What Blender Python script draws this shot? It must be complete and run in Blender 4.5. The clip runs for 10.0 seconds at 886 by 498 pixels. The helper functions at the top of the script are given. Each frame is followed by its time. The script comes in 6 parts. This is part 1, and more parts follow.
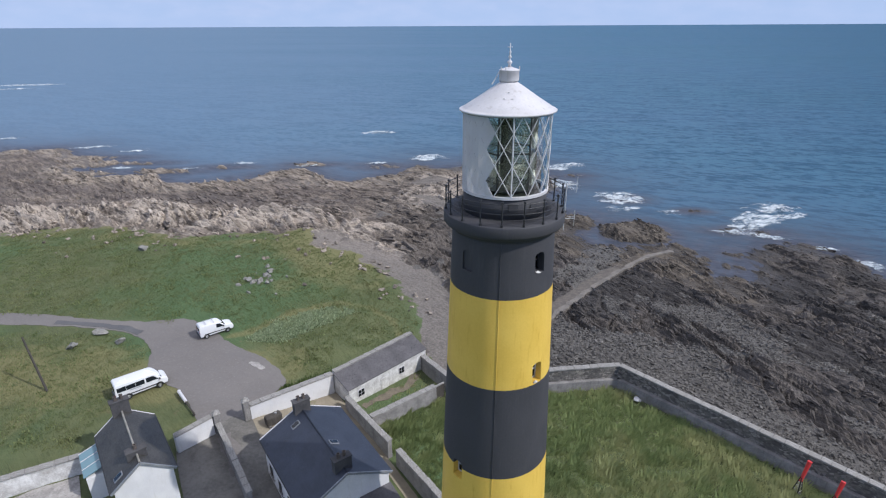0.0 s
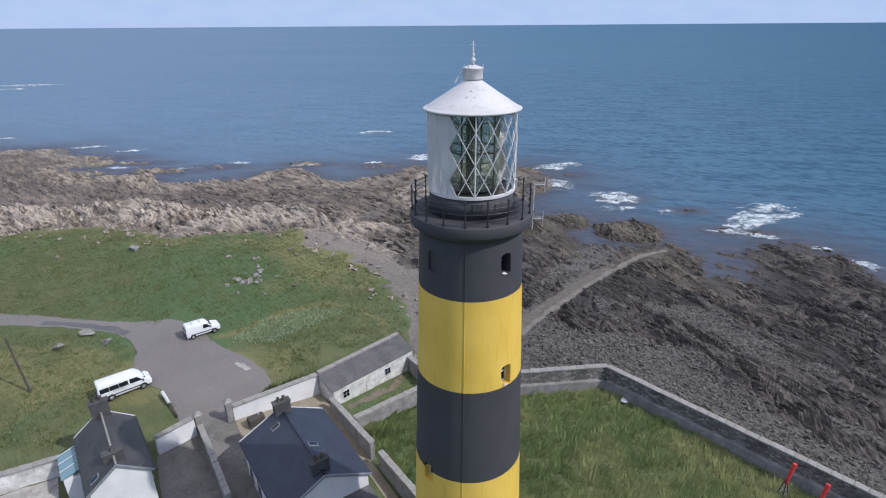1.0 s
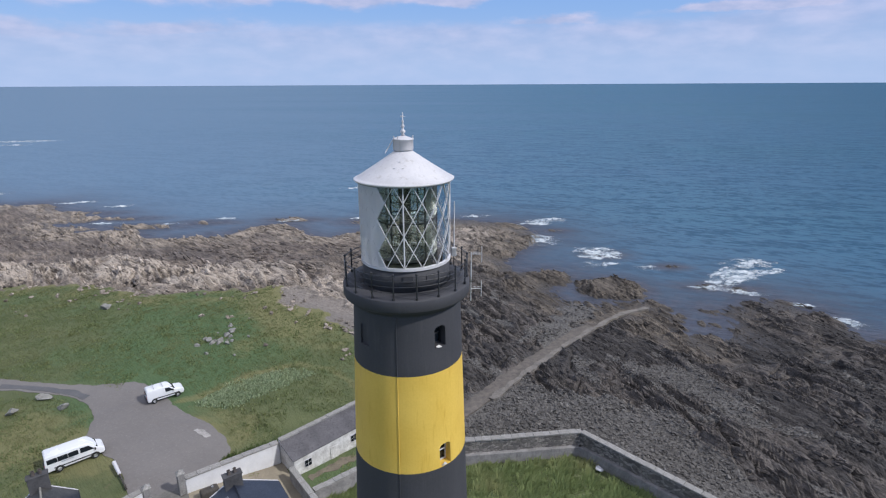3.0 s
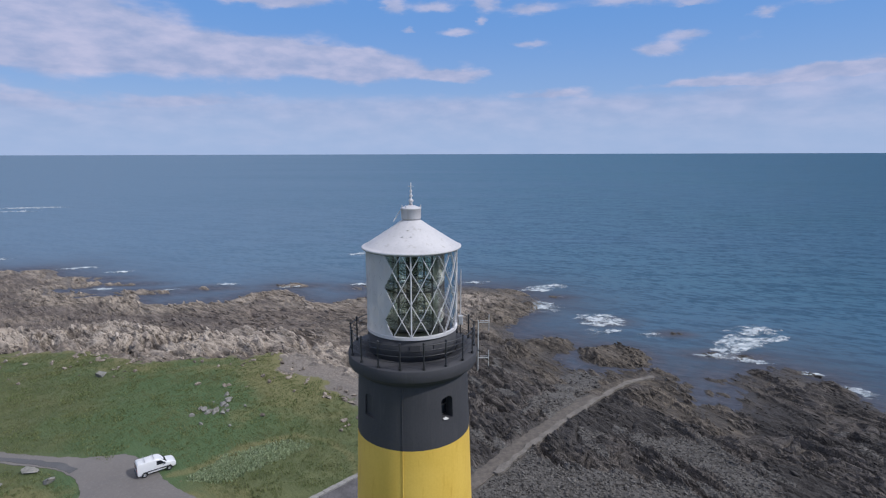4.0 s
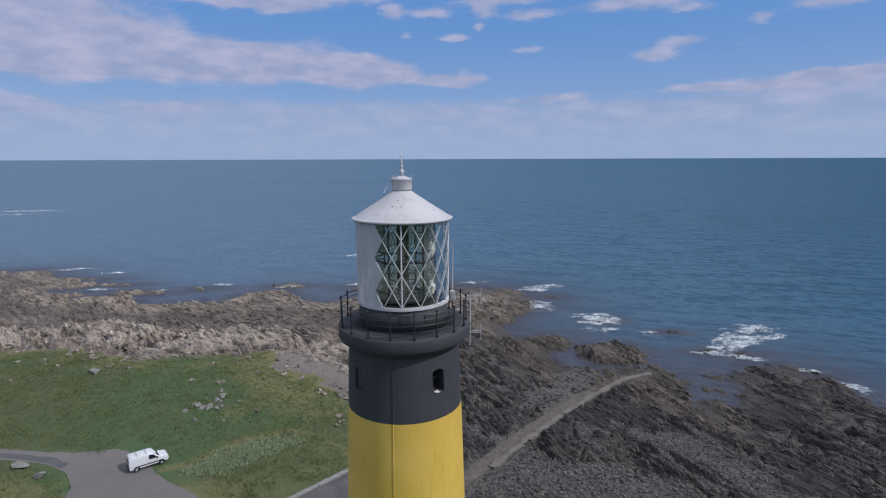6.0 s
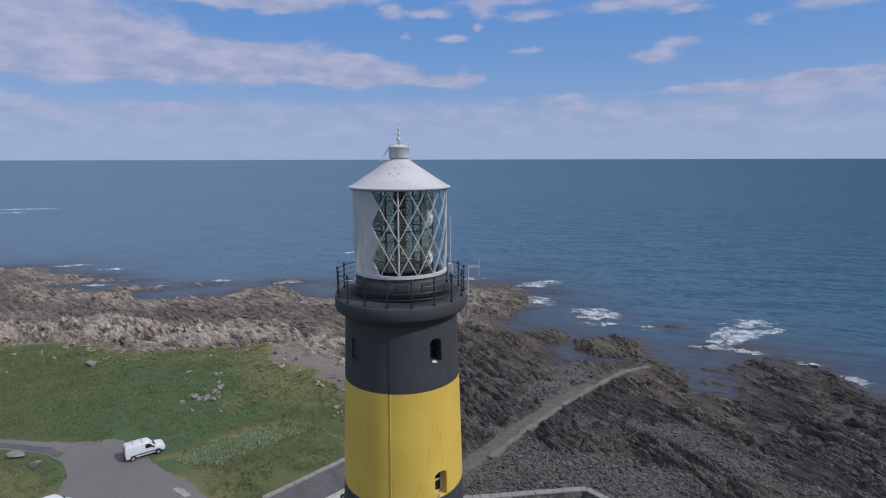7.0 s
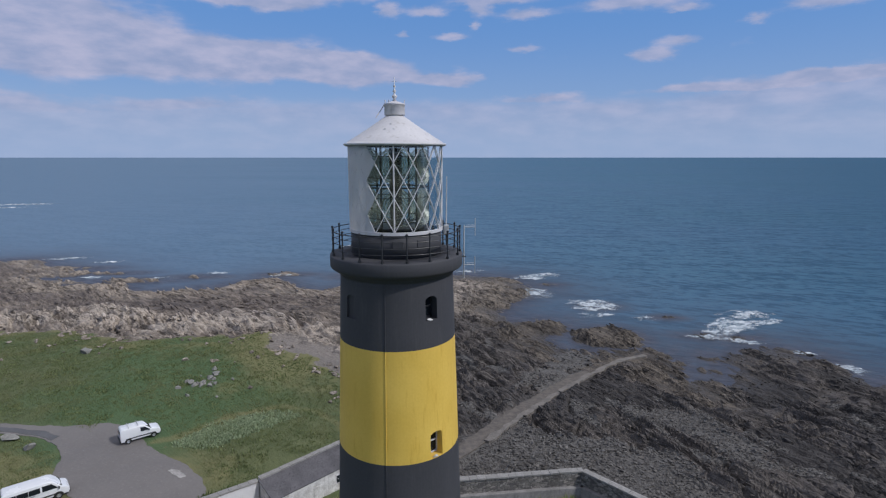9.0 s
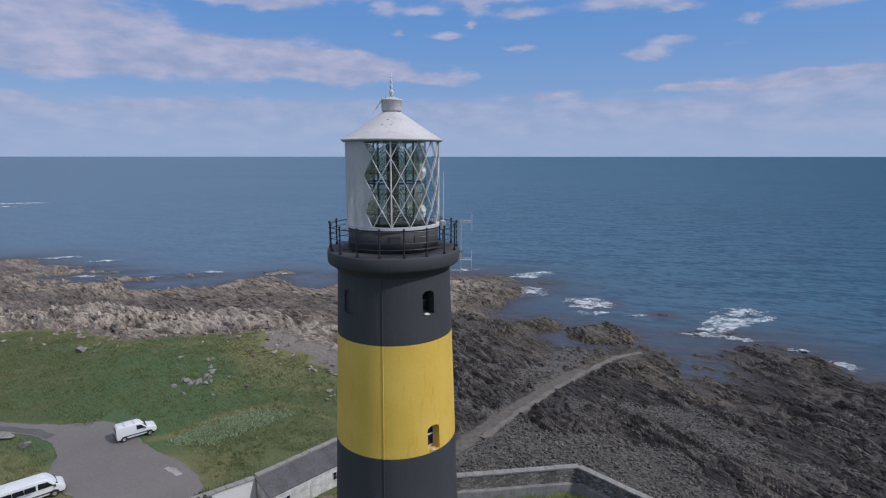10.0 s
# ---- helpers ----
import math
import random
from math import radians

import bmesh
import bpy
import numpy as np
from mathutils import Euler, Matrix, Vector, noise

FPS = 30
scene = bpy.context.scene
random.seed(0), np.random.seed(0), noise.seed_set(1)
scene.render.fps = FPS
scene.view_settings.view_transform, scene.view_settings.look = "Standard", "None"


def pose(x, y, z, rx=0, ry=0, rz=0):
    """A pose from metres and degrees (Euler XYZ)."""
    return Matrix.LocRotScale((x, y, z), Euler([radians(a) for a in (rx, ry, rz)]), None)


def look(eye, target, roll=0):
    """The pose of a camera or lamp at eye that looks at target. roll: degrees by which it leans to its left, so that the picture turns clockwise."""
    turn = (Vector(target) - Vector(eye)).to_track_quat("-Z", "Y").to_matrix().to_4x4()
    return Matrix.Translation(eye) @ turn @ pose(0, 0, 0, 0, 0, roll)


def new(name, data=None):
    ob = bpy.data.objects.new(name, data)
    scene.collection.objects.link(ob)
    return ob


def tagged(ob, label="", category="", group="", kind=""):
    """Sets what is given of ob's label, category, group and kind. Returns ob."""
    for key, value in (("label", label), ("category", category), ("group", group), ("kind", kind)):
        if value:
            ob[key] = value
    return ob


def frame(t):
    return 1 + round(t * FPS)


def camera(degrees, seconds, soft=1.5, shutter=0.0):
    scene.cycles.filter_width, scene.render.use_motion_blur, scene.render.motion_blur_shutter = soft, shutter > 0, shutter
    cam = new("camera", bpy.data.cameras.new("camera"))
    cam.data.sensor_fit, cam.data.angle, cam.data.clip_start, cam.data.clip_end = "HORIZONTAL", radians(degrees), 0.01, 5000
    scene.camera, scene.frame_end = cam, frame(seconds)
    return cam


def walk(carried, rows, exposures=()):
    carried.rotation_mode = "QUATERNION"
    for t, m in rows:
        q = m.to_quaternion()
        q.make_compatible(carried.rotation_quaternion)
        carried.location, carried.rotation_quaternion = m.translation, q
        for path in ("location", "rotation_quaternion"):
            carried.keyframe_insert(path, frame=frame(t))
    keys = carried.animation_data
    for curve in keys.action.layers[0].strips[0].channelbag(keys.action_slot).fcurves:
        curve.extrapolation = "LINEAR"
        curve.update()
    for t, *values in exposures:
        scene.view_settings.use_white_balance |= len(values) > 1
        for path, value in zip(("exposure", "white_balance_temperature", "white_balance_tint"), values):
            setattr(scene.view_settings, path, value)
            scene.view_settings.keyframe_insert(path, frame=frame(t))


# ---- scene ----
cam = camera(78.0, 10.0, soft=1.2)
PATH = [
    (0, (0.312, 0.796, 43.144), (0.299, 2.641, 42.372), -0.3),
    (0.5, (0.977, 0.941, 43.064), (0.962, 2.785, 42.291), -0.35),
    (1, (2.18, 1.224, 43.03), (2.16, 3.068, 42.257), -0.42),
    (1.5, (3.774, 1.553, 43.073), (3.75, 3.397, 42.299), -0.48),
    (2, (5.041, 1.922, 43.215), (5.019, 3.782, 42.48), -0.48),
    (2.2, (5.285, 2.007, 43.267), (5.267, 3.887, 42.585), -0.45),
    (3.3, (5.192, 2.32, 43.695), (5.193, 4.243, 43.144), -0.26),
    (3.5, (5.131, 2.331, 43.716), (5.129, 4.268, 43.218), -0.22),
    (4, (4.899, 2.32, 43.699), (4.899, 4.287, 43.339), -0.16),
    (4.5, (4.853, 2.324, 43.569), (4.858, 4.295, 43.228), -0.2),
    (5, (4.942, 2.353, 43.268), (4.948, 4.323, 42.925), -0.2),
    (5.5, (5.105, 2.329, 42.761), (5.112, 4.299, 42.418), -0.2),
    (7, (5.257, 2.35, 40.563), (5.27, 4.321, 40.223), -0.12),
    (7.5, (5.281, 2.292, 39.921), (5.296, 4.262, 39.577), -0.1),
    (8, (5.275, 2.256, 39.274), (5.294, 4.226, 38.928), -0.05),
    (8.5, (5.292, 2.247, 38.866), (5.313, 4.217, 38.52), -0.03),
    (9, (5.32, 2.199, 38.68), (5.343, 4.168, 38.334), 0.0),
    (9.5, (5.28, 2.139, 38.582), (5.313, 4.108, 38.233), 0.02),
    (10, (5.271, 2.015, 38.515), (5.309, 3.984, 38.166), 0.03),
]
EXPOSURES = [(0, 0.38, 6080, 10), (2, 0.38, 6080, 10), (3.5, 0.2, 6080, 10), (4.5, -0.02, 6080, 10), (7, -0.12, 6080, 10), (10, -0.12, 6080, 10)]
walk(cam, [(t, look(eye, target, roll)) for t, eye, target, roll in PATH], EXPOSURES)

# ---- light ----
SUN_AZ, SUN_EL = 112.0, 44.0          # clockwise from +y, and height, in degrees
sun_way = Vector((math.sin(radians(SUN_AZ)) * math.cos(radians(SUN_EL)),
                  math.cos(radians(SUN_AZ)) * math.cos(radians(SUN_EL)), math.sin(radians(SUN_EL))))
sun = new("sun", bpy.data.lights.new("sun", "SUN"))
sun.data.energy, sun.data.angle, sun.data.color = 2.75, radians(0.6), (1.0, 0.95, 0.88)
sun.matrix_world = look(sun_way * 300, (0, 0, 0))


class Nodes:
    """A short way to write node trees."""

    def __init__(self, tree):
        self.tree = tree
        tree.nodes.clear()

    def add(self, kind, inputs=()):
        n = self.tree.nodes.new(kind)
        for k, v in dict(inputs).items():
            self.put(n, k, v)
        return n

    def put(self, n, k, v):
        if isinstance(v, bpy.types.NodeSocket):
            self.tree.links.new(v, n.inputs[k])
        else:
            n.inputs[k].default_value = v

    def math(self, op, a, b=0.0, c=0.0):
        n = self.add("ShaderNodeMath", {0: a, 1: b, 2: c})
        n.operation = op
        return n.outputs[0]

    def step(self, v, lo, hi, a=0.0, b=1.0):
        n = self.add("ShaderNodeMapRange")
        n.interpolation_type = "SMOOTHSTEP"
        for k, x in enumerate((v, lo, hi, a, b)):
            self.put(n, k, x)
        return n.outputs[0]

    def noise(self, vec, scale, detail=4.0, rough=0.55, out=0):
        return self.add("ShaderNodeTexNoise", {"Vector": vec, "Scale": scale, "Detail": detail, "Roughness": rough}).outputs[out]

    def mix(self, fac, a, b, how="MIX"):
        n = self.add("ShaderNodeMix")
        n.data_type, n.blend_type = "RGBA", how
        self.put(n, 0, fac)
        for i, v in ((6, a), (7, b)):
            self.put(n, i, v if isinstance(v, bpy.types.NodeSocket) else (*v[:3], 1.0))
        return n.outputs[2]


world = bpy.data.worlds.new("sky")
scene.world = world
world.use_nodes = True
w = Nodes(world.node_tree)
sky = w.add("ShaderNodeTexSky")
sky.sky_type, sky.sun_disc, sky.sun_elevation, sky.sun_rotation = "NISHITA", False, radians(SUN_EL), radians(SUN_AZ)
sky.altitude, sky.air_density, sky.dust_density, sky.ozone_density = 20.0, 1.0, 0.6, 1.6
way = w.add("ShaderNodeTexCoord").outputs["Generated"]
sep = w.add("ShaderNodeSeparateXYZ", {0: way})
az = w.math("ARCTAN2", sep.outputs[0], sep.outputs[1])
el = w.math("ARCSINE", sep.outputs[2])
flat = w.add("ShaderNodeCombineXYZ", {0: w.math("MULTIPLY", az, 3.0), 1: w.math("MULTIPLY", el, 8.0), 2: 0.0}).outputs[0]
puff = w.noise(flat, 2.4, 4.5, 0.5)
fine = w.noise(flat, 5.0, 5.0, 0.55)
az_w = w.math("ADD", az, w.math("MULTIPLY", w.math("SUBTRACT", w.noise(flat, 1.7, 5.0, 0.6), 0.5), 0.1))
el_w = w.math("ADD", el, w.math("MULTIPLY", w.math("SUBTRACT", w.noise(flat, 3.1, 6.0, 0.6), 0.5), 0.034))


def cloud_at(mid_az, mid_el, wide, tall, amount):
    """A soft bank of cloud at that bearing and height, in radians."""
    d = w.math("DIVIDE", w.math("SUBTRACT", az_w, mid_az), wide)
    e = w.math("DIVIDE", w.math("SUBTRACT", el_w, mid_el), tall)
    d = w.math("ADD", w.math("MULTIPLY", d, d), w.math("MULTIPLY", e, e))
    return w.math("MULTIPLY", w.math("EXPONENT", w.math("MULTIPLY", d, -1.0)), amount)


banks = 0.0
for row in ((-0.63, 0.19, 0.17, 0.05, 1.6), (-0.86, 0.2, 0.25, 0.09, 1.8), (-0.5, 0.148, 0.2, 0.03, 1.5), (-0.3, 0.15, 0.14, 0.026, 1.6), (-0.13, 0.14, 0.1, 0.022, 1.6), (0.02, 0.125, 0.07, 0.011, 1.2),
            (-0.6, 0.068, 0.16, 0.018, 0.8), (-0.4, 0.076, 0.13, 0.013, 0.6), (-0.3, 0.24, 0.11, 0.013, 1.4), (-0.25, 0.265, 0.16, 0.02, 1.4), (0.62, 0.112, 0.12, 0.011, 1.5),
            (0.45, 0.1, 0.1, 0.008, 1.3), (0.17, 0.092, 0.08, 0.011, 1.1), (-0.31, 0.012, 0.06, 0.006, 1.0)):
    banks = w.math("ADD", cloud_at(*row), banks)
banks = w.math("MINIMUM", banks, 1.25)
density = w.math("ADD", w.math("ADD", w.math("MULTIPLY", puff, 0.52), w.math("MULTIPLY", fine, 0.18)), w.math("MULTIPLY", banks, 0.3))
cloud = w.step(density, 0.43, 0.63)
az_w = w.math("ADD", az, w.math("MULTIPLY", w.math("SUBTRACT", w.noise(flat, 9.0, 5.0, 0.65), 0.5), 0.05))
el_w = w.math("ADD", el, w.math("MULTIPLY", w.math("SUBTRACT", w.noise(flat, 11.0, 5.0, 0.65), 0.5), 0.016))
puffs = 0.0
for row in ((-0.082, 0.237, 0.022, 0.014, 1.0), (-0.014, 0.236, 0.036, 0.01, 1.0), (0.073, 0.239, 0.023, 0.012, 1.0), (0.15, 0.229, 0.042, 0.01, 1.0), (0.1, 0.252, 0.08, 0.007, 1.0),
            (0.064, 0.214, 0.011, 0.008, 0.9), (0.025, 0.196, 0.034, 0.007, 0.85), (0.152, 0.175, 0.034, 0.006, 0.85), (-0.059, 0.2, 0.014, 0.005, 0.8), (0.33, 0.238, 0.1, 0.012, 1.1),
            (0.41, 0.223, 0.03, 0.006, 0.9), (0.365, 0.158, 0.04, 0.011, 1.1), (0.401, 0.178, 0.035, 0.009, 0.9), (0.507, 0.199, 0.02, 0.009, 0.85), (0.6, 0.214, 0.055, 0.012, 1.1)):
    puffs = w.math("ADD", cloud_at(*row), puffs)
cloud = w.math("MAXIMUM", cloud, w.step(w.math("ADD", puffs, w.math("MULTIPLY", w.math("SUBTRACT", fine, 0.5), 0.8)), 0.2, 0.95, 0.0, 0.9))
# a long low veil of cloud above the horizon, higher to the east
veil_top = w.math("ADD", w.step(az_w, -0.6, -0.1, 0.072, 0.09), w.step(az_w, 0.38, 0.68, 0.0, 0.034))
veil = w.math("MULTIPLY", w.step(w.math("SUBTRACT", el_w, veil_top), 0.008, -0.014), w.step(puff, 0.2, 0.7, 0.5, 0.8))
cloud = w.math("MAXIMUM", cloud, veil)
clear = w.mix(w.step(el, 0.02, 0.25), (2.7, 3.95, 6.4), (1.4, 3.05, 6.4))
clear = w.mix(0.12, clear, sky.outputs[0])
haze = w.step(el, 0.11, 0.0)
tone = w.mix(w.step(fine, 0.25, 0.8), (3.2, 3.75, 5.5), (5.5, 5.25, 6.6))
seen = w.mix(w.math("MULTIPLY", cloud, 0.9), clear, tone)
seen = w.mix(w.math("MULTIPLY", haze, 0.75), seen, (3.6, 4.6, 6.5))
# higher up, broken cloud over clear sky
wide = w.noise(way, 2.2, 5.0, 0.55)
upper = w.mix(w.step(wide, 0.38, 0.6, 0.12, 0.8), sky.outputs[0], (9.0, 8.8, 9.3))
seen = w.mix(w.step(el, 0.3, 0.5), seen, upper)
w.add("ShaderNodeOutputWorld", {0: w.add("ShaderNodeBackground", {"Color": seen, "Strength": 0.1}).outputs[0]})


# ---- materials ----
def material(name):
    m = bpy.data.materials.new(name)
    m.use_nodes = True
    return m, Nodes(m.node_tree)


def finish(n, colour, rough, normal=None, metal=0.0, **more):
    inputs = {"Base Color": colour, "Roughness": rough, "Metallic": metal, **more}
    if normal is not None:
        inputs["Normal"] = normal
    b = n.add("ShaderNodeBsdfPrincipled", inputs)
    n.add("ShaderNodeOutputMaterial", {0: b.outputs[0]})
    return b


def plain(name, dark, light, scale=1.5, fine_scale=18.0, rough=0.7, bump=0.25, depth=0.02, metal=0.0, stretch=(1, 1, 1), stain=None):
    """A surface with two scales of variation and some relief; stain adds streaks of another colour."""
    m, n = material(name)
    p = n.add("ShaderNodeTexCoord").outputs["Object"]
    p = n.add("ShaderNodeMapping", {0: p, 3: stretch}).outputs[0]
    big, small = n.noise(p, scale, 4.0), n.noise(p, fine_scale, 5.0, 0.65)
    c = n.mix(n.step(n.math("ADD", n.math("MULTIPLY", big, 0.6), n.math("MULTIPLY", small, 0.4)), 0.3, 0.7), dark, light)
    if stain:
        q = n.add("ShaderNodeMapping", {0: p, 3: (3.0, 3.0, 0.35)}).outputs[0]
        c = n.mix(n.step(n.noise(q, 1.3, 6.0, 0.65), 0.54, 0.72, 0.0, 0.75), c, stain)
    b = n.add("ShaderNodeBump", {"Height": small, "Strength": bump, "Distance": depth}).outputs[0]
    finish(n, c, n.step(big, 0.2, 0.8, rough - 0.08, min(1.0, rough + 0.08)), b, metal)
    return m


yellow = plain("yellow_masonry_paint", (0.64, 0.42, 0.07), (0.725, 0.495, 0.095), 0.5, 9.0, 0.55, 0.15, 0.01, stain=(0.55, 0.33, 0.04))
black = plain("black_masonry_paint", (0.036, 0.036, 0.042), (0.052, 0.051, 0.058), 0.5, 9.0, 0.75, 0.15, 0.01, stain=(0.058, 0.057, 0.062))
white_paint = plain("white_gloss_paint", (0.52, 0.505, 0.525), (0.62, 0.6, 0.615), 0.8, 14.0, 0.5, 0.08, 0.01, stain=(0.43, 0.415, 0.4))
roof_paint = plain("weathered_white_roof_paint", (0.5, 0.485, 0.495), (0.6, 0.58, 0.59), 0.8, 9.0, 0.55, 0.1, 0.01, stain=(0.36, 0.335, 0.315))
# white raised to make up for weak fill light on the lantern's shaded side
panel_white = plain("fresh_white_paint", (0.74, 0.73, 0.75), (0.82, 0.81, 0.82), 0.8, 14.0, 0.5, 0.05, 0.01)
whitewash = plain("whitewashed_render", (0.56, 0.55, 0.56), (0.68, 0.67, 0.67), 0.6, 10.0, 0.85, 0.3, 0.02, stain=(0.55, 0.54, 0.51))
bare_wash = plain("worn_whitewash", (0.34, 0.32, 0.3), (0.7, 0.69, 0.67), 1.1, 7.0, 0.9, 0.5, 0.04, stain=(0.3, 0.29, 0.27))
iron = plain("black_painted_iron", (0.015, 0.015, 0.018), (0.035, 0.035, 0.04), 2.0, 20.0, 0.45)
slate_old = plain("old_grey_slate", (0.058, 0.054, 0.058), (0.12, 0.113, 0.12), 0.7, 5.0, 0.8, 0.5, 0.03, stain=(0.03, 0.028, 0.028))


def rubble(name, dark, light, joint):
    """Rough stones of about a hand's length to a forearm's, set in mortar."""
    m, n = material(name)
    p = n.add("ShaderNodeTexCoord").outputs["Object"]
    q = n.add("ShaderNodeMapping", {0: p, 3: (2.4, 2.4, 4.2)}).outputs[0]
    q = n.add("ShaderNodeVectorMath", {0: q, 1: n.noise(p, 2.5, 3.0, 0.5, 1)}).outputs[0]
    v = n.add("ShaderNodeTexVoronoi", {"Vector": q, "Scale": 1.0})
    e = n.add("ShaderNodeTexVoronoi", {"Vector": q, "Scale": 1.0})
    e.feature = "DISTANCE_TO_EDGE"
    small, big = n.noise(p, 7.0, 6.0, 0.7), n.noise(p, 0.5, 4.0)
    c = n.mix(n.step(n.math("ADD", n.math("MULTIPLY", n.add("ShaderNodeSeparateColor", {0: v.outputs["Color"]}).outputs[0], 0.6), n.math("MULTIPLY", small, 0.4)), 0.15, 0.85), dark, light)
    c = n.mix(n.step(big, 0.45, 0.7, 0.0, 0.5), c, tuple(x * 0.6 for x in dark))
    gap = n.step(e.outputs["Distance"], 0.02, 0.12)
    c = n.mix(gap, joint, c)
    finish(n, c, 0.92, n.add("ShaderNodeBump", {"Height": n.math("ADD", gap, n.math("MULTIPLY", small, 0.5)), "Strength": 0.8, "Distance": 0.04}).outputs[0])
    return m


stone = rubble("rubble_stone", (0.085, 0.078, 0.074), (0.3, 0.275, 0.25), (0.11, 0.102, 0.095))
render_stone = plain("weathered_render", (0.15, 0.142, 0.138), (0.3, 0.285, 0.275), 0.9, 6.0, 0.9, 0.5, 0.03, stain=(0.11, 0.104, 0.1))
coping_mat, n_ = material("coping_stone")
p_ = n_.add("ShaderNodeTexCoord").outputs["Object"]
c_ = n_.mix(n_.step(n_.noise(p_, 5.0, 5.0, 0.65), 0.35, 0.7), (0.2, 0.19, 0.18), (0.37, 0.355, 0.335))
c_ = n_.mix(n_.math("MULTIPLY", n_.add("ShaderNodeObjectInfo").outputs["Random"], 0.55), c_, (0.2, 0.19, 0.175))
finish(n_, c_, 0.9, n_.add("ShaderNodeBump", {"Height": n_.noise(p_, 9.0, 5.0), "Strength": 0.5, "Distance": 0.03}).outputs[0])
boulder_mat = plain("pale_boulder", (0.135, 0.13, 0.12), (0.3, 0.288, 0.265), 1.3, 6.0, 0.9, 0.6, 0.05)
asphalt = plain("worn_tarmac", (0.138, 0.126, 0.12), (0.178, 0.163, 0.155), 0.12, 3.0, 0.9, 0.2, 0.01, stain=(0.22, 0.203, 0.195))
concrete = plain("weathered_concrete", (0.065, 0.056, 0.049), (0.155, 0.133, 0.114), 1.3, 6.0, 0.9, 0.4, 0.03, stain=(0.1, 0.09, 0.08))
yard_mat = plain("yard_concrete", (0.09, 0.084, 0.076), (0.2, 0.188, 0.172), 0.35, 3.0, 0.9, 0.4, 0.03)
gravel_mat = plain("pale_gravel", (0.2, 0.186, 0.176), (0.42, 0.395, 0.375), 1.0, 5.0, 0.95, 0.4, 0.03, stain=(0.14, 0.13, 0.12))
soil_mat = plain("trodden_soil", (0.09, 0.075, 0.055), (0.19, 0.16, 0.12), 0.8, 5.0, 0.95, 0.4, 0.03)
kerb_mat = plain("pale_slip_concrete", (0.1, 0.09, 0.08), (0.215, 0.192, 0.17), 0.9, 6.0, 0.9, 0.5, 0.04, stain=(0.055, 0.05, 0.045))
path_mat = plain("pale_path_concrete", (0.2, 0.172, 0.128), (0.3, 0.258, 0.19), 0.5, 6.0, 0.9, 0.4, 0.03)
car_white = plain("white_car_paint", (0.66, 0.66, 0.68), (0.72, 0.72, 0.73), 0.6, 3.0, 0.25, 0.0)
black_plastic = plain("black_plastic", (0.02, 0.02, 0.022), (0.04, 0.04, 0.042), 3.0, 20.0, 0.6)
rubber = plain("tyre_rubber", (0.012, 0.012, 0.013), (0.025, 0.025, 0.025), 4.0, 20.0, 0.85)
steel = plain("grey_metal", (0.35, 0.35, 0.36), (0.5, 0.5, 0.5), 3.0, 20.0, 0.4, 0.1, 0.005, 0.8)
galvanised = plain("pale_aerial_metal", (0.5, 0.5, 0.52), (0.65, 0.65, 0.66), 3.0, 20.0, 0.5, 0.1, 0.005, 0.3)
tar_wood = plain("tarred_wood", (0.035, 0.03, 0.026), (0.08, 0.07, 0.06), 2.0, 12.0, 0.85, stretch=(3, 3, 0.4))
red_paint = plain("red_paint", (0.5, 0.03, 0.03), (0.62, 0.05, 0.045), 2.0, 10.0, 0.5)
lead_grey = plain("lead_flashing", (0.2, 0.21, 0.23), (0.3, 0.31, 0.33), 2.0, 10.0, 0.5, metal=0.3)
chimney_mat = plain("sooty_render", (0.035, 0.034, 0.038), (0.085, 0.082, 0.085), 1.2, 9.0, 0.85, 0.4, 0.03)
cream = plain("cream_ridge_tile", (0.19, 0.18, 0.162), (0.3, 0.285, 0.255), 2.0, 9.0, 0.85)
clay = plain("dark_clay_pot", (0.05, 0.042, 0.04), (0.11, 0.09, 0.08), 3.0, 14.0, 0.8)
grey_bar = plain("faded_print", (0.3, 0.32, 0.36), (0.4, 0.42, 0.46), 5.0, 20.0, 0.6)
lamp_glass = plain("headlamp_glass", (0.5, 0.52, 0.55), (0.65, 0.66, 0.68), 5.0, 20.0, 0.1)
red_lens = plain("red_lamp_lens", (0.3, 0.02, 0.02), (0.4, 0.03, 0.03), 5.0, 20.0, 0.2)


def slates(name, a, b):
    """Slate courses: fine ribs across the slope with a tone of their own per slate."""
    m, n = material(name)
    p = n.add("ShaderNodeTexCoord").outputs["UV"]
    br = n.add("ShaderNodeTexBrick", {"Vector": p, "Color1": (*a, 1), "Color2": (*b, 1), "Mortar": tuple(v * 0.5 for v in a) + (1,),
                                      "Scale": 1.0, "Mortar Size": 0.008, "Brick Width": 0.3, "Row Height": 0.2})
    c = n.mix(n.step(n.noise(p, 0.6, 5.0), 0.35, 0.7, 0.0, 0.4), br.outputs["Color"], tuple(v * 1.5 for v in b))
    finish(n, c, 0.5, n.add("ShaderNodeBump", {"Height": br.outputs["Fac"], "Strength": 0.4, "Distance": 0.01, }).outputs[0])
    return m


slate_navy = slates("blue_black_slate", (0.021, 0.026, 0.042), (0.029, 0.035, 0.053))
slate_brown = slates("weathered_brown_slate", (0.033, 0.031, 0.029), (0.056, 0.052, 0.049))


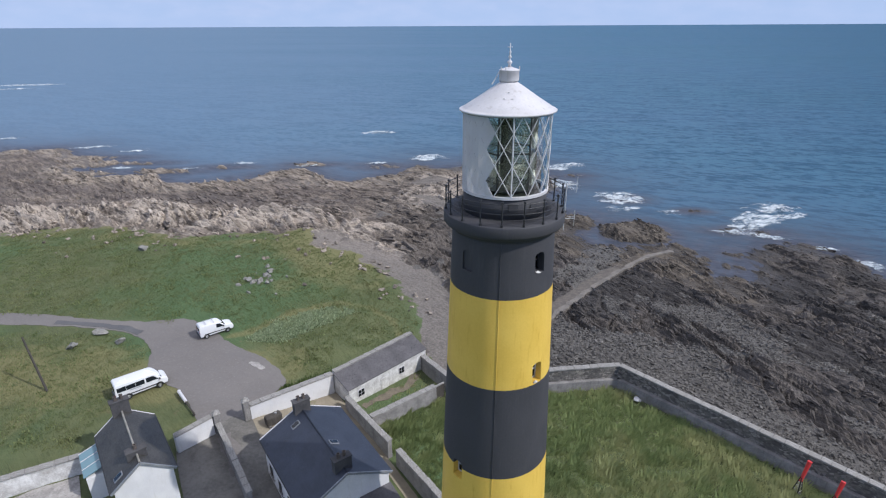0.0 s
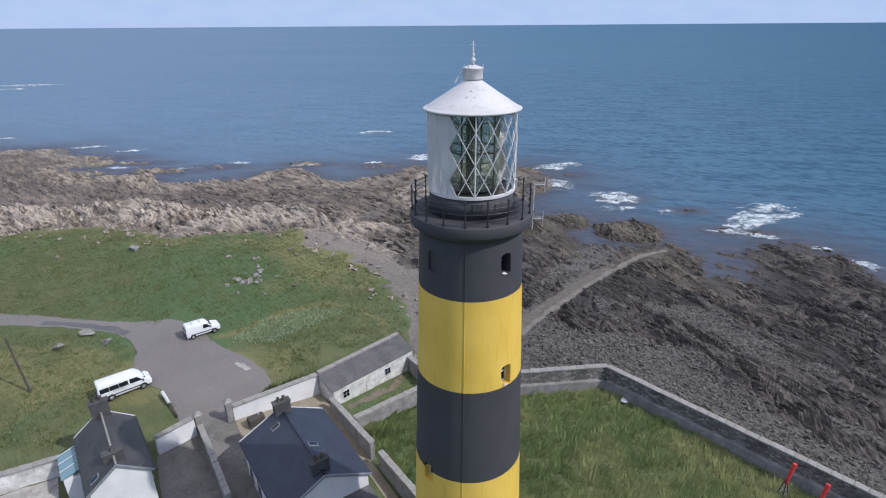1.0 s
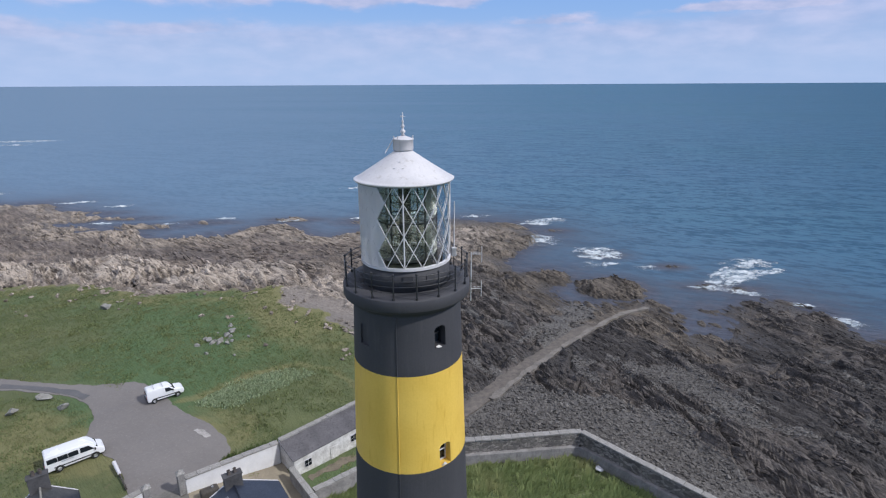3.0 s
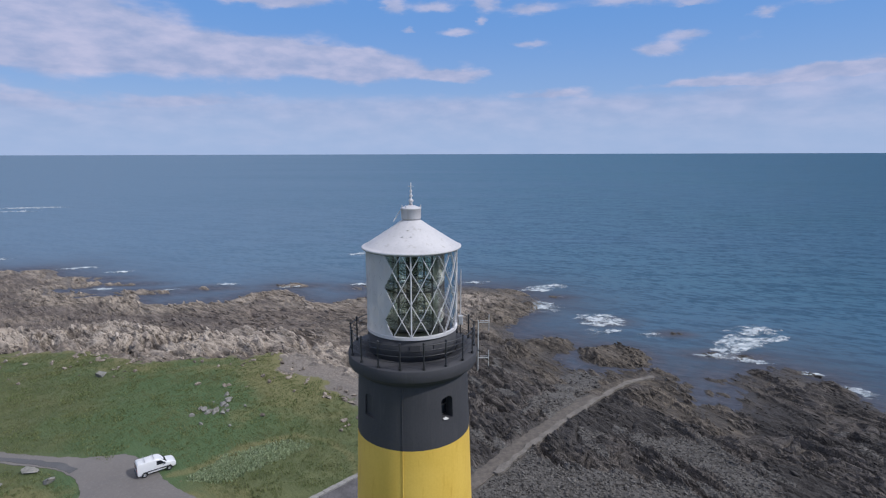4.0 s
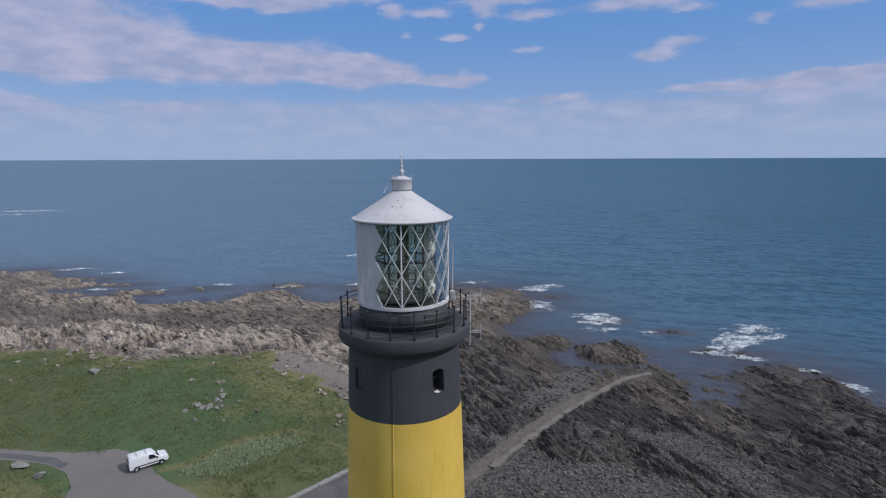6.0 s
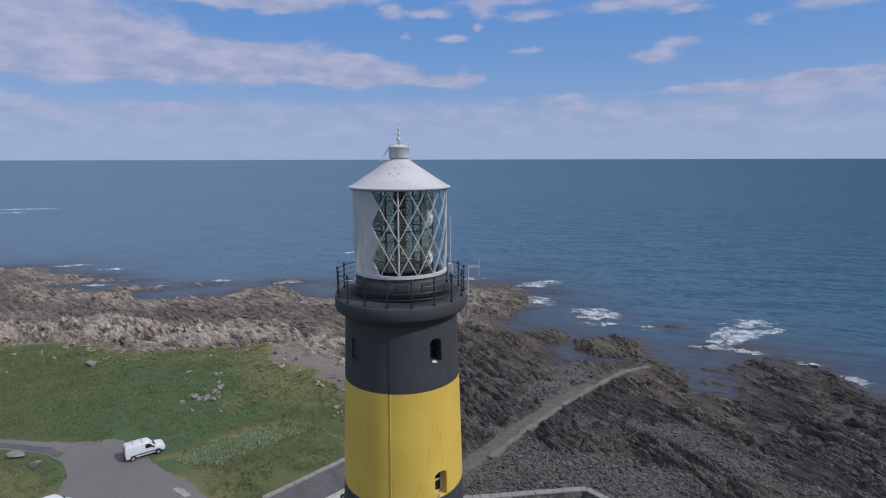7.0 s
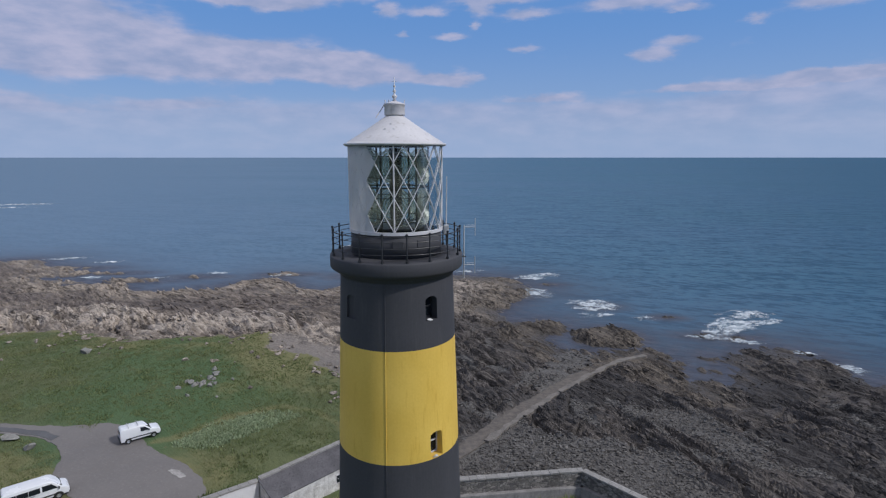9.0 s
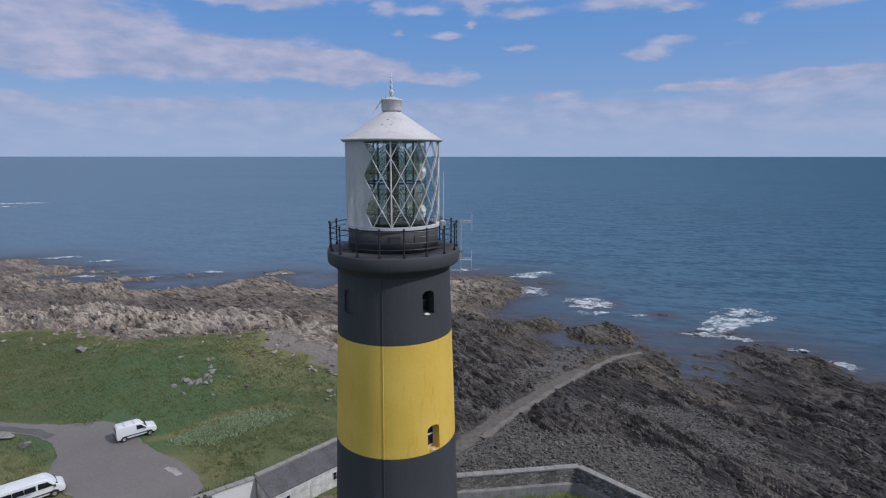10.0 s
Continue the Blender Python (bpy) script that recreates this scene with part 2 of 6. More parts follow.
def glassy(name, colour, rough=0.05, alpha_mix=0.0, gloss=0.9, least=0.02):
    m, n = material(name)
    g = n.add("ShaderNodeBsdfPrincipled", {"Base Color": (*colour, 1), "Roughness": rough, "Transmission Weight": 1.0 if alpha_mix else 0.0, "IOR": 1.45})
    if alpha_mix:
        t = n.add("ShaderNodeBsdfTransparent", {0: (*colour, 1)})
        s = n.add("ShaderNodeBsdfGlossy", {"Color": (1, 1, 1, 1), "Roughness": rough})
        f = n.math("ADD", n.math("MULTIPLY", n.add("ShaderNodeFresnel", {"IOR": 1.45}).outputs[0], gloss), least)
        g = n.add("ShaderNodeMixShader", {0: f, 1: t.outputs[0], 2: s.outputs[0]})
    n.add("ShaderNodeOutputMaterial", {0: g.outputs[0]})
    return m


window_glass = glassy("dark_window_glass", (0.012, 0.015, 0.02), 0.06)
roof_glass = glassy("pale_roof_glazing", (0.15, 0.25, 0.29), 0.15)
clear_glass = glassy("clear_lantern_glass", (0.86, 0.9, 0.88), 0.02, 1.0)
lens_glass = glassy("green_tinted_lens_glass", (0.84, 0.86, 0.8), 0.45, 1.0, 0.5, 0.05)
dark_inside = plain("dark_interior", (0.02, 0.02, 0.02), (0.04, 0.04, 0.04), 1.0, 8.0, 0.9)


def rock_colours(n, p, att):
    """Bedded shore rock: grey, pale on the crest, tan by the water, dark under weed. Gives colour, streaks and wetness."""
    def streaks(turn, scale):
        q = n.add("ShaderNodeMapping", {0: p, 2: (0.0, 0.0, turn)}).outputs[0]
        q = n.add("ShaderNodeMapping", {0: q, 3: (0.16, 1.0, 0.8)}).outputs[0]
        return n.noise(q, scale, 5.0, 0.62)

    place = n.add("ShaderNodeSeparateXYZ", {0: p})
    # lighter to the west: paler rock, plus distance haze put into the colour
    to_west = n.step(place.outputs[0], 14.0, -34.0)

    def beds(scale):
        e, f = streaks(1.15, scale), streaks(0.75, scale)
        return n.math("ADD", n.math("MULTIPLY", e, n.math("SUBTRACT", 1.0, to_west)), n.math("MULTIPLY", f, to_west))

    grain = n.noise(p, 1.7, 7.0, 0.72)
    st = n.math("ADD", n.math("MULTIPLY", beds(0.9), 0.4), n.math("ADD", n.math("MULTIPLY", beds(3.8), 0.35), n.math("MULTIPLY", grain, 0.25)))
    k = n.step(st, 0.4, 0.62)
    grey = n.mix(k, (0.038, 0.034, 0.032), (0.13, 0.114, 0.105))
    grey = n.mix(to_west, grey, n.mix(k, (0.078, 0.065, 0.056), (0.3, 0.248, 0.205)))
    grey = n.mix(n.math("MULTIPLY", n.step(att("tone"), 0.15, 0.75), 0.5), grey, n.mix(k, (0.066, 0.058, 0.053), (0.175, 0.154, 0.138)))
    pale = n.mix(n.step(st, 0.41, 0.53), (0.085, 0.07, 0.06), (0.4, 0.343, 0.288))
    tan = n.mix(k, (0.046, 0.039, 0.033), (0.185, 0.153, 0.119))
    tan = n.mix(n.math("MULTIPLY", to_west, 0.7), tan, n.mix(k, (0.11, 0.09, 0.073), (0.38, 0.315, 0.255)))
    weedy = n.mix(k, (0.024, 0.022, 0.022), (0.068, 0.062, 0.06))
    weedy = n.mix(n.math("MULTIPLY", to_west, 0.8), weedy, n.mix(k, (0.085, 0.07, 0.063), (0.21, 0.175, 0.155)))
    torn = n.math("SUBTRACT", n.noise(p, 0.32, 6.0, 0.68), 0.5)
    r = n.mix(n.step(n.math("ADD", att("pale"), n.math("MULTIPLY", torn, 1.7)), 0.3, 0.8), grey, pale)
    r = n.mix(n.step(n.math("ADD", att("weed"), n.math("MULTIPLY", torn, 1.4)), 0.35, 0.85, 0.0, 0.7), r, tan)
    r = n.mix(n.step(n.math("ADD", att("dark"), n.math("MULTIPLY", torn, 1.2)), 0.3, 0.75, 0.0, 0.9), r, weedy)
    wet = n.step(place.outputs[2], 0.5, 0.05)
    return n.mix(n.math("MULTIPLY", wet, 0.6), r, (0.035, 0.03, 0.026)), st, wet


def ground_material():
    m, n = material("coast_ground")
    p = n.add("ShaderNodeNewGeometry").outputs["Position"]

    def att(name):
        a = n.add("ShaderNodeAttribute")
        a.attribute_name = name
        return a.outputs["Fac"]

    ragged = n.math("MULTIPLY", n.math("SUBTRACT", n.noise(p, 0.6, 7.0, 0.72), 0.5), 1.3)
    grass = n.step(n.math("ADD", att("grass"), ragged), 0.42, 0.58)
    gravel = n.step(n.math("ADD", att("gravel"), ragged), 0.4, 0.6)
    b0, b1, b2 = n.noise(p, 0.035, 4.0), n.noise(p, 0.35, 5.0, 0.6), n.noise(p, 2.6, 6.0, 0.7)
    # turf
    g = n.mix(n.step(b1, 0.3, 0.7), (0.083, 0.101, 0.044), (0.119, 0.132, 0.061))
    g = n.mix(n.step(b0, 0.44, 0.62, 0.0, 0.75), g, (0.074, 0.13, 0.057))
    dry = n.math("ADD", att("dry"), n.math("MULTIPLY", n.math("SUBTRACT", n.noise(p, 0.16, 6.0, 0.65), 0.5), 1.6))
    g = n.mix(n.step(dry, 0.35, 0.75, 0.0, 0.8), g, (0.182, 0.168, 0.078))
    g = n.mix(n.step(b2, 0.55, 0.75, 0.0, 0.25), g, (0.08, 0.09, 0.045))
    g = n.mix(n.step(n.noise(p, 0.5, 7.0, 0.75), 0.63, 0.7, 0.0, 0.6), g, (0.15, 0.118, 0.072))
    r, st, wet = rock_colours(n, p, att)
    # shingle
    v = n.add("ShaderNodeTexVoronoi", {"Vector": p, "Scale": 3.4, "Randomness": 1.0})
    k = n.mix(n.step(n.add("ShaderNodeSeparateColor", {0: v.outputs["Color"]}).outputs[0], 0.1, 0.9), (0.068, 0.064, 0.061), (0.142, 0.133, 0.126))
    k = n.mix(n.step(v.outputs["Distance"], 0.3, 0.6, 0.0, 0.4), k, (0.07, 0.066, 0.063))
    k = n.mix(n.step(b1, 0.35, 0.7, 0.0, 0.5), k, (0.145, 0.135, 0.127))
    k = n.mix(n.math("MULTIPLY", att("pale"), 0.9), k, n.mix(n.step(b2, 0.35, 0.65), (0.15, 0.13, 0.116), (0.28, 0.245, 0.215)))
    c = n.mix(gravel, r, k)
    c = n.mix(grass, c, g)
    h = n.math("ADD", n.math("MULTIPLY", st, 1.5), n.math("MULTIPLY", b2, 0.35))
    bump = n.add("ShaderNodeBump", {"Height": h, "Strength": 1.0, "Distance": 0.35}).outputs[0]
    finish(n, c, n.math("SUBTRACT", 0.92, n.math("MULTIPLY", wet, 0.45)), bump, **{"Specular IOR Level": 0.25})
    return m


def sea_material():
    m, n = material("sea_water")
    p = n.add("ShaderNodeNewGeometry").outputs["Position"]

    def waves(turn, squeeze, scale, detail, rough):
        q = n.add("ShaderNodeMapping", {0: p, 2: (0.0, 0.0, radians(turn))}).outputs[0]
        q = n.add("ShaderNodeMapping", {0: q, 3: (squeeze, 1.0, 1.0)}).outputs[0]
        return n.noise(q, scale, detail, rough)

    swell, chop, rip = waves(16, 0.26, 0.16, 4.0, 0.6), waves(26, 0.45, 0.55, 5.0, 0.65), waves(8, 0.5, 1.6, 4.0, 0.6)
    patch = waves(4, 0.2, 0.008, 4.0, 0.55)
    c = n.mix(n.step(patch, 0.35, 0.65), (0.047, 0.118, 0.195), (0.054, 0.132, 0.2))
    # sky reflection put into the water colour by bearing: paler west, darker east
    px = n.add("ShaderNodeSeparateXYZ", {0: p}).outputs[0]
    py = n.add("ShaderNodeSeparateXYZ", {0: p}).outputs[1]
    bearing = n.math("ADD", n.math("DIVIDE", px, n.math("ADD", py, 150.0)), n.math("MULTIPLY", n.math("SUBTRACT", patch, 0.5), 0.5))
    sky_sheen = n.step(bearing, 0.55, -0.5, 0.0, 0.95)
    c = n.mix(sky_sheen, c, (0.122, 0.19, 0.272))
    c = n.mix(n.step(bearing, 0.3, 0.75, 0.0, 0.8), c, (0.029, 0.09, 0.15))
    # shading of the waves painted into the colour, from the chop and swell noise
    wave_shade = n.math("ADD", n.math("MULTIPLY", chop, 0.6), n.math("MULTIPLY", swell, 0.4))
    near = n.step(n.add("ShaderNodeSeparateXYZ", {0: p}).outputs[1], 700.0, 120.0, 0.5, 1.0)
    c = n.mix(n.math("MULTIPLY", n.step(wave_shade, 0.45, 0.58), n.math("MULTIPLY", near, n.math("SUBTRACT", 1.0, n.math("MULTIPLY", sky_sheen, 0.85)))), c, n.mix(0.8, c, (0.012, 0.05, 0.1)))
    a = n.add("ShaderNodeAttribute")
    a.attribute_name = "shallow"
    # dark rocky bed, its tone mixed with a painted lilac sky reflection
    bed_and_sheen = n.mix(n.step(chop, 0.35, 0.65), (0.05, 0.052, 0.068), (0.082, 0.082, 0.1))
    c = n.mix(n.math("MULTIPLY", a.outputs["Fac"], 0.97), c, bed_and_sheen)
    h = n.math("ADD", n.math("ADD", n.math("MULTIPLY", swell, 3.0), n.math("MULTIPLY", chop, 0.9)), n.math("MULTIPLY", rip, 0.2))
    bump = n.add("ShaderNodeBump", {"Height": h, "Strength": n.math("SUBTRACT", 0.65, n.math("MULTIPLY", sky_sheen, 0.4)), "Distance": 1.0}).outputs[0]
    # a wind-ruffled surface mirrors far less at a low angle than a still one
    f = n.add("ShaderNodeFresnel", {"IOR": 1.33, "Normal": bump}).outputs[0]
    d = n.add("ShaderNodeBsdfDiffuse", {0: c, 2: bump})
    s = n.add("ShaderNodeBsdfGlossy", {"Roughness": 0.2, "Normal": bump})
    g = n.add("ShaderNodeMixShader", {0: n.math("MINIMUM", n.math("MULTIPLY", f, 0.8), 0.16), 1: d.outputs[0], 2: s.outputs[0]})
    n.add("ShaderNodeOutputMaterial", {0: g.outputs[0]})
    return m


def foam_material():
    """Lacy foam: thick in the middle of a patch, torn into strands at its rim."""
    m, n = material("sea_foam")
    p = n.add("ShaderNodeNewGeometry").outputs["Position"]
    q = n.add("ShaderNodeMapping", {0: p, 3: (0.45, 1.0, 1.0)}).outputs[0]
    a = n.add("ShaderNodeAttribute")
    a.attribute_name = "thick"
    lace = n.math("ADD", n.math("MULTIPLY", n.noise(q, 0.45, 6.0, 0.65), 0.6), n.math("MULTIPLY", n.noise(q, 2.2, 5.0, 0.7), 0.4))
    k = n.step(n.math("ADD", lace, n.math("MULTIPLY", n.math("SUBTRACT", a.outputs["Fac"], 0.85), 0.36)), 0.47, 0.78, 0.0, 0.85)
    d = n.add("ShaderNodeBsdfDiffuse", {0: n.mix(n.step(lace, 0.4, 0.65), (0.42, 0.5, 0.56), (0.74, 0.77, 0.8))})
    t = n.add("ShaderNodeBsdfTransparent")
    n.add("ShaderNodeOutputMaterial", {0: n.add("ShaderNodeMixShader", {0: k, 1: t.outputs[0], 2: d.outputs[0]}).outputs[0]})
    return m


ground_mat, sea_mat = ground_material(), sea_material()
foam_mat = foam_material()


def blades(name, tones, leafy=False):
    m, n = material(name)
    r = n.add("ShaderNodeNewGeometry")
    p = n.noise(r.outputs["Position"], 0.18, 5.0, 0.6)
    ramp = n.mix(r.outputs["Random Per Island"], tones[0], tones[1])
    c = n.mix(n.step(p, 0.42, 0.66, 0.0, 0.8), ramp, tones[2])
    if leafy:
        d, t = n.add("ShaderNodeBsdfDiffuse", {0: c}), n.add("ShaderNodeBsdfTranslucent", {0: c})
        n.add("ShaderNodeOutputMaterial", {0: n.add("ShaderNodeMixShader", {0: 0.45, 1: d.outputs[0], 2: t.outputs[0]}).outputs[0]})
    else:
        finish(n, c, 0.85, **{"Specular IOR Level": 0.2})
    return m


tall_grass_mat = blades("tall_grass", ((0.185, 0.24, 0.1), (0.29, 0.34, 0.15), (0.39, 0.39, 0.195)), True)
turf_mat = blades("short_grass", ((0.125, 0.168, 0.074), (0.186, 0.22, 0.105), (0.25, 0.235, 0.127)), True)
tussock_mat = blades("tussock_grass", ((0.16, 0.2, 0.088), (0.25, 0.27, 0.13), (0.22, 0.235, 0.11)), True)
reed_mat = blades("reed_leaves", ((0.26, 0.33, 0.19), (0.42, 0.47, 0.31), (0.34, 0.39, 0.23)), True)
bush_mat = blades("bush_leaves", ((0.06, 0.095, 0.035), (0.15, 0.19, 0.075), (0.1, 0.13, 0.05)), True)
pebble_mat = blades("beach_stones", ((0.046, 0.043, 0.041), (0.172, 0.16, 0.15), (0.1, 0.093, 0.088)))


def slab_material():
    """The same rock on loose slabs, with a tone for each piece."""
    m, n = material("bedded_rock")
    r = n.add("ShaderNodeNewGeometry")

    def att(name):
        a = n.add("ShaderNodeAttribute")
        a.attribute_name = name
        return a.outputs["Fac"]

    c, st, wet = rock_colours(n, r.outputs["Position"], att)
    hue = n.add("ShaderNodeHueSaturation", {"Value": n.math("ADD", n.math("MULTIPLY", r.outputs["Random Per Island"], 0.55), 0.75), "Color": c})
    bump = n.add("ShaderNodeBump", {"Height": st, "Strength": 0.9, "Distance": 0.25}).outputs[0]
    finish(n, hue.outputs[0], 0.9, bump, **{"Specular IOR Level": 0.2})
    return m


crag_mat = slab_material()
tar_patch = plain("fresh_tarmac", (0.075, 0.075, 0.08), (0.12, 0.118, 0.122), 0.4, 4.0, 0.9)


# ---- mesh helpers ----
def mesh_object(name, bm, mat, smooth=False):
    me = bpy.data.meshes.new(name)
    bm.normal_update()
    bm.to_mesh(me)
    bm.free()
    me.materials.append(mat)
    if smooth:
        me.polygons.foreach_set("use_smooth", [True] * len(me.polygons))
    return new(name, me)


def part(name, bm, mat, parent, label="", smooth=False):
    ob = mesh_object(name, bm, mat, smooth)
    ob.parent = parent
    if label:
        tagged(ob, label)
    return ob


def thing(name, m, label, category, group="", kind=""):
    ob = new(name)
    ob.matrix_world = m
    return tagged(ob, label, category, group, kind)


def box(size, at=(0, 0, 0), bevel=0.0, turn=(0, 0, 0), bm=None):
    """A box of that size whose middle is at `at`."""
    own = bm or bmesh.new()
    made = bmesh.ops.create_cube(own, size=1.0, matrix=pose(*at, *turn) @ Matrix.Diagonal((*size, 1)))
    if bevel:
        edges = list({e for v in made["verts"] for e in v.link_edges})
        bmesh.ops.bevel(own, geom=edges, offset=bevel, segments=2, affect="EDGES", profile=0.5)
    return own


def rod(a, b, r, sides=8, r2=None, bm=None):
    own = bm or bmesh.new()
    a, b = Vector(a), Vector(b)
    d = b - a
    m = Matrix.Translation((a + b) / 2) @ d.to_track_quat("Z", "Y").to_matrix().to_4x4()
    bmesh.ops.create_cone(own, cap_ends=True, segments=sides, radius1=r, radius2=r if r2 is None else r2, depth=d.length, matrix=m)
    return own


def lathe(profile, sides=64, a0=0.0, a1=360.0, bm=None):
    """Turns (radius, height) pairs about z; a closed ring when the angles span 360."""
    own = bm or bmesh.new()
    full = abs(a1 - a0 - 360) < 1e-6
    count = sides if full else sides + 1
    rings = []
    for i in range(count):
        a = radians(a0 + (a1 - a0) * i / sides)
        rings.append([own.verts.new((r * math.cos(a), r * math.sin(a), z)) for r, z in profile])
    for i in range(sides):
        p, q = rings[i], rings[(i + 1) % count]
        for j in range(len(profile) - 1):
            own.faces.new((p[j], q[j], q[j + 1], p[j + 1]))
    bmesh.ops.remove_doubles(own, verts=own.verts, dist=1e-5)
    return own


def prism(outline, depth, bm=None):
    """A flat outline in x, z, given depth along y about 0."""
    own = bm or bmesh.new()
    front = [own.verts.new((x, -depth / 2, z)) for x, z in outline]
    back = [own.verts.new((x, depth / 2, z)) for x, z in outline]
    k = len(outline)
    own.faces.new(front)
    own.faces.new(back[::-1])
    for i in range(k):
        own.faces.new((front[i], back[i], back[(i + 1) % k], front[(i + 1) % k]))
    bmesh.ops.recalc_face_normals(own, faces=own.faces)
    return own


def cut(ob, cutters):
    """Cuts solids out of a mesh object and leaves plain geometry."""
    tools = []
    for bm in cutters:
        t = mesh_object("cutter", bm, ob.data.materials[0])
        mod = ob.modifiers.new("cut", "BOOLEAN")
        mod.operation, mod.object, mod.solver = "DIFFERENCE", t, "EXACT"
        tools.append(t)
    bpy.context.view_layer.update()
    done = bpy.data.meshes.new_from_object(ob.evaluated_get(bpy.context.evaluated_depsgraph_get()))
    ob.modifiers.clear()
    done.name = ob.data.name
    ob.data = done
    for t in tools:
        bpy.data.objects.remove(t)


def big_mesh(name, verts, faces, mat, smooth=False):
    """A mesh from numpy arrays; all faces have the same number of corners."""
    me = bpy.data.meshes.new(name)
    k, f = faces.shape[1], len(faces)
    me.vertices.add(len(verts))
    me.vertices.foreach_set("co", np.ascontiguousarray(verts, dtype=np.float32).ravel())
    me.loops.add(f * k)
    me.loops.foreach_set("vertex_index", np.ascontiguousarray(faces, dtype=np.int32).ravel())
    me.polygons.add(f)
    me.polygons.foreach_set("loop_start", np.arange(0, f * k, k, dtype=np.int32))
    me.polygons.foreach_set("use_smooth", np.full(f, smooth))
    me.update(calc_edges=True)
    me.materials.append(mat)
    return new(name, me)


# ---- the lie of the land ----
table = np.random.RandomState(7).permutation(512)
table = np.concatenate([table, table])


def perlin(x, y):
    xi, yi = np.floor(x).astype(int), np.floor(y).astype(int)
    fx, fy = x - xi, y - yi
    u, v = fx * fx * fx * (fx * (fx * 6 - 15) + 10), fy * fy * fy * (fy * (fy * 6 - 15) + 10)

    def corner(i, j):
        a = table[(table[(xi + i) & 511] + yi + j) & 511] * (2 * np.pi / 512)
        return np.cos(a) * (fx - i) + np.sin(a) * (fy - j)

    return 1.5 * ((corner(0, 0) * (1 - u) + corner(1, 0) * u) * (1 - v) + (corner(0, 1) * (1 - u) + corner(1, 1) * u) * v)


def layers(x, y, count=4, gain=0.5):
    total, amp = 0.0, 1.0
    for i in range(count):
        total, amp = total + amp * perlin(x * 2 ** i + 17 * i, y * 2 ** i + 5 * i), amp * gain
    return total


def smooth(v, lo, hi):
    s = np.clip((v - lo) / (hi - lo), 0, 1)
    return s * s * (3 - 2 * s)


def signed(x, y, poly):
    """Distance to a closed outline, positive inside."""
    best, inside = np.full(x.shape, 1e9), np.zeros(x.shape, bool)
    for (ax, ay), (bx, by) in zip(poly, poly[1:] + poly[:1]):
        dx, dy = bx - ax, by - ay
        s = np.clip(((x - ax) * dx + (y - ay) * dy) / (dx * dx + dy * dy), 0, 1)
        best = np.minimum(best, (x - ax - s * dx) ** 2 + (y - ay - s * dy) ** 2)
        if dy:
            inside ^= ((ay > y) != (by > y)) & (x < dx * (y - ay) / dy + ax)
    return np.where(inside, 1, -1) * np.sqrt(best)


def along(x, y, line):
    """Distance to an open line, and how far along it the nearest place is (0 to 1)."""
    best, at = np.full(x.shape, 1e9), np.zeros(x.shape)
    k = len(line) - 1
    for i in range(k):
        (ax, ay), (bx, by) = line[i], line[i + 1]
        dx, dy = bx - ax, by - ay
        s = np.clip(((x - ax) * dx + (y - ay) * dy) / (dx * dx + dy * dy), 0, 1)
        d = (x - ax - s * dx) ** 2 + (y - ay - s * dy) ** 2
        at = np.where(d < best, (i + s) / k, at)
        best = np.minimum(best, d)
    return np.sqrt(best), at


def blocks(a, b, seed):
    """Broken blocks: for each place the random height, tilt and tone of the nearest block."""
    ia, ib = np.floor(a).astype(int), np.floor(b).astype(int)
    best, second = np.full(a.shape, 9.0), np.full(a.shape, 9.0)
    out = [np.zeros(a.shape) for _ in range(2)]
    for i in (-1, 0, 1):
        for j in (-1, 0, 1):
            h = table[(table[(ia + i + seed) & 511] + ib + j) & 511]
            r1, r2, r3 = h / 511.0, table[h] / 511.0, table[table[h]] / 511.0
            da, db = a - (ia + i + r1), b - (ib + j + r2)
            d = da * da + db * db
            near = d < best
            second = np.where(near, best, np.minimum(second, d))
            best = np.where(near, d, best)
            r4 = table[(h + 97) & 511] / 511.0
            out[0] = np.where(near, r3 + 0.9 * (r4 - 0.5) * da + 0.7 * (r1 + 0.2) * db, out[0])
            out[1] = np.where(near, r4, out[1])
    return (*out, np.exp(-(np.sqrt(second) - np.sqrt(best)) / 0.05))


SHORE = [(-5000, 420), (-600, 300), (-220, 215), (-161, 197), (-150, 199), (-143, 201), (-128, 190), (-111, 181), (-106, 177), (-118, 170), (-102, 164.5),
         (-108, 160), (-89, 163), (-81, 154), (-73, 153), (-61, 157), (-56, 162), (-50, 167), (-44, 169), (-37, 160), (-32, 156), (-27, 153), (-24, 156),
         (-18, 162), (-12, 168), (-10, 174), (-3, 170), (10, 176), (20, 173), (29, 168), (35, 155), (31, 149), (26, 143), (22, 133), (24, 127), (30, 125),
         (34, 122), (33, 117), (30.5, 112), (30.4, 106.5), (37, 104.4), (43, 105), (47.5, 106), (50.6, 103.4), (51, 99), (49, 93), (49, 90.5), (51.5, 89.5), (55.5, 91),
         (58, 96.5), (56.5, 101), (63, 103.5), (71, 107.5), (75.6, 104.5), (78.5, 100), (78, 95), (79, 90), (84, 84), (100, 72), (140, 48), (300, -40), (5000, -900),
         (5000, -5000), (-5000, -5000)]
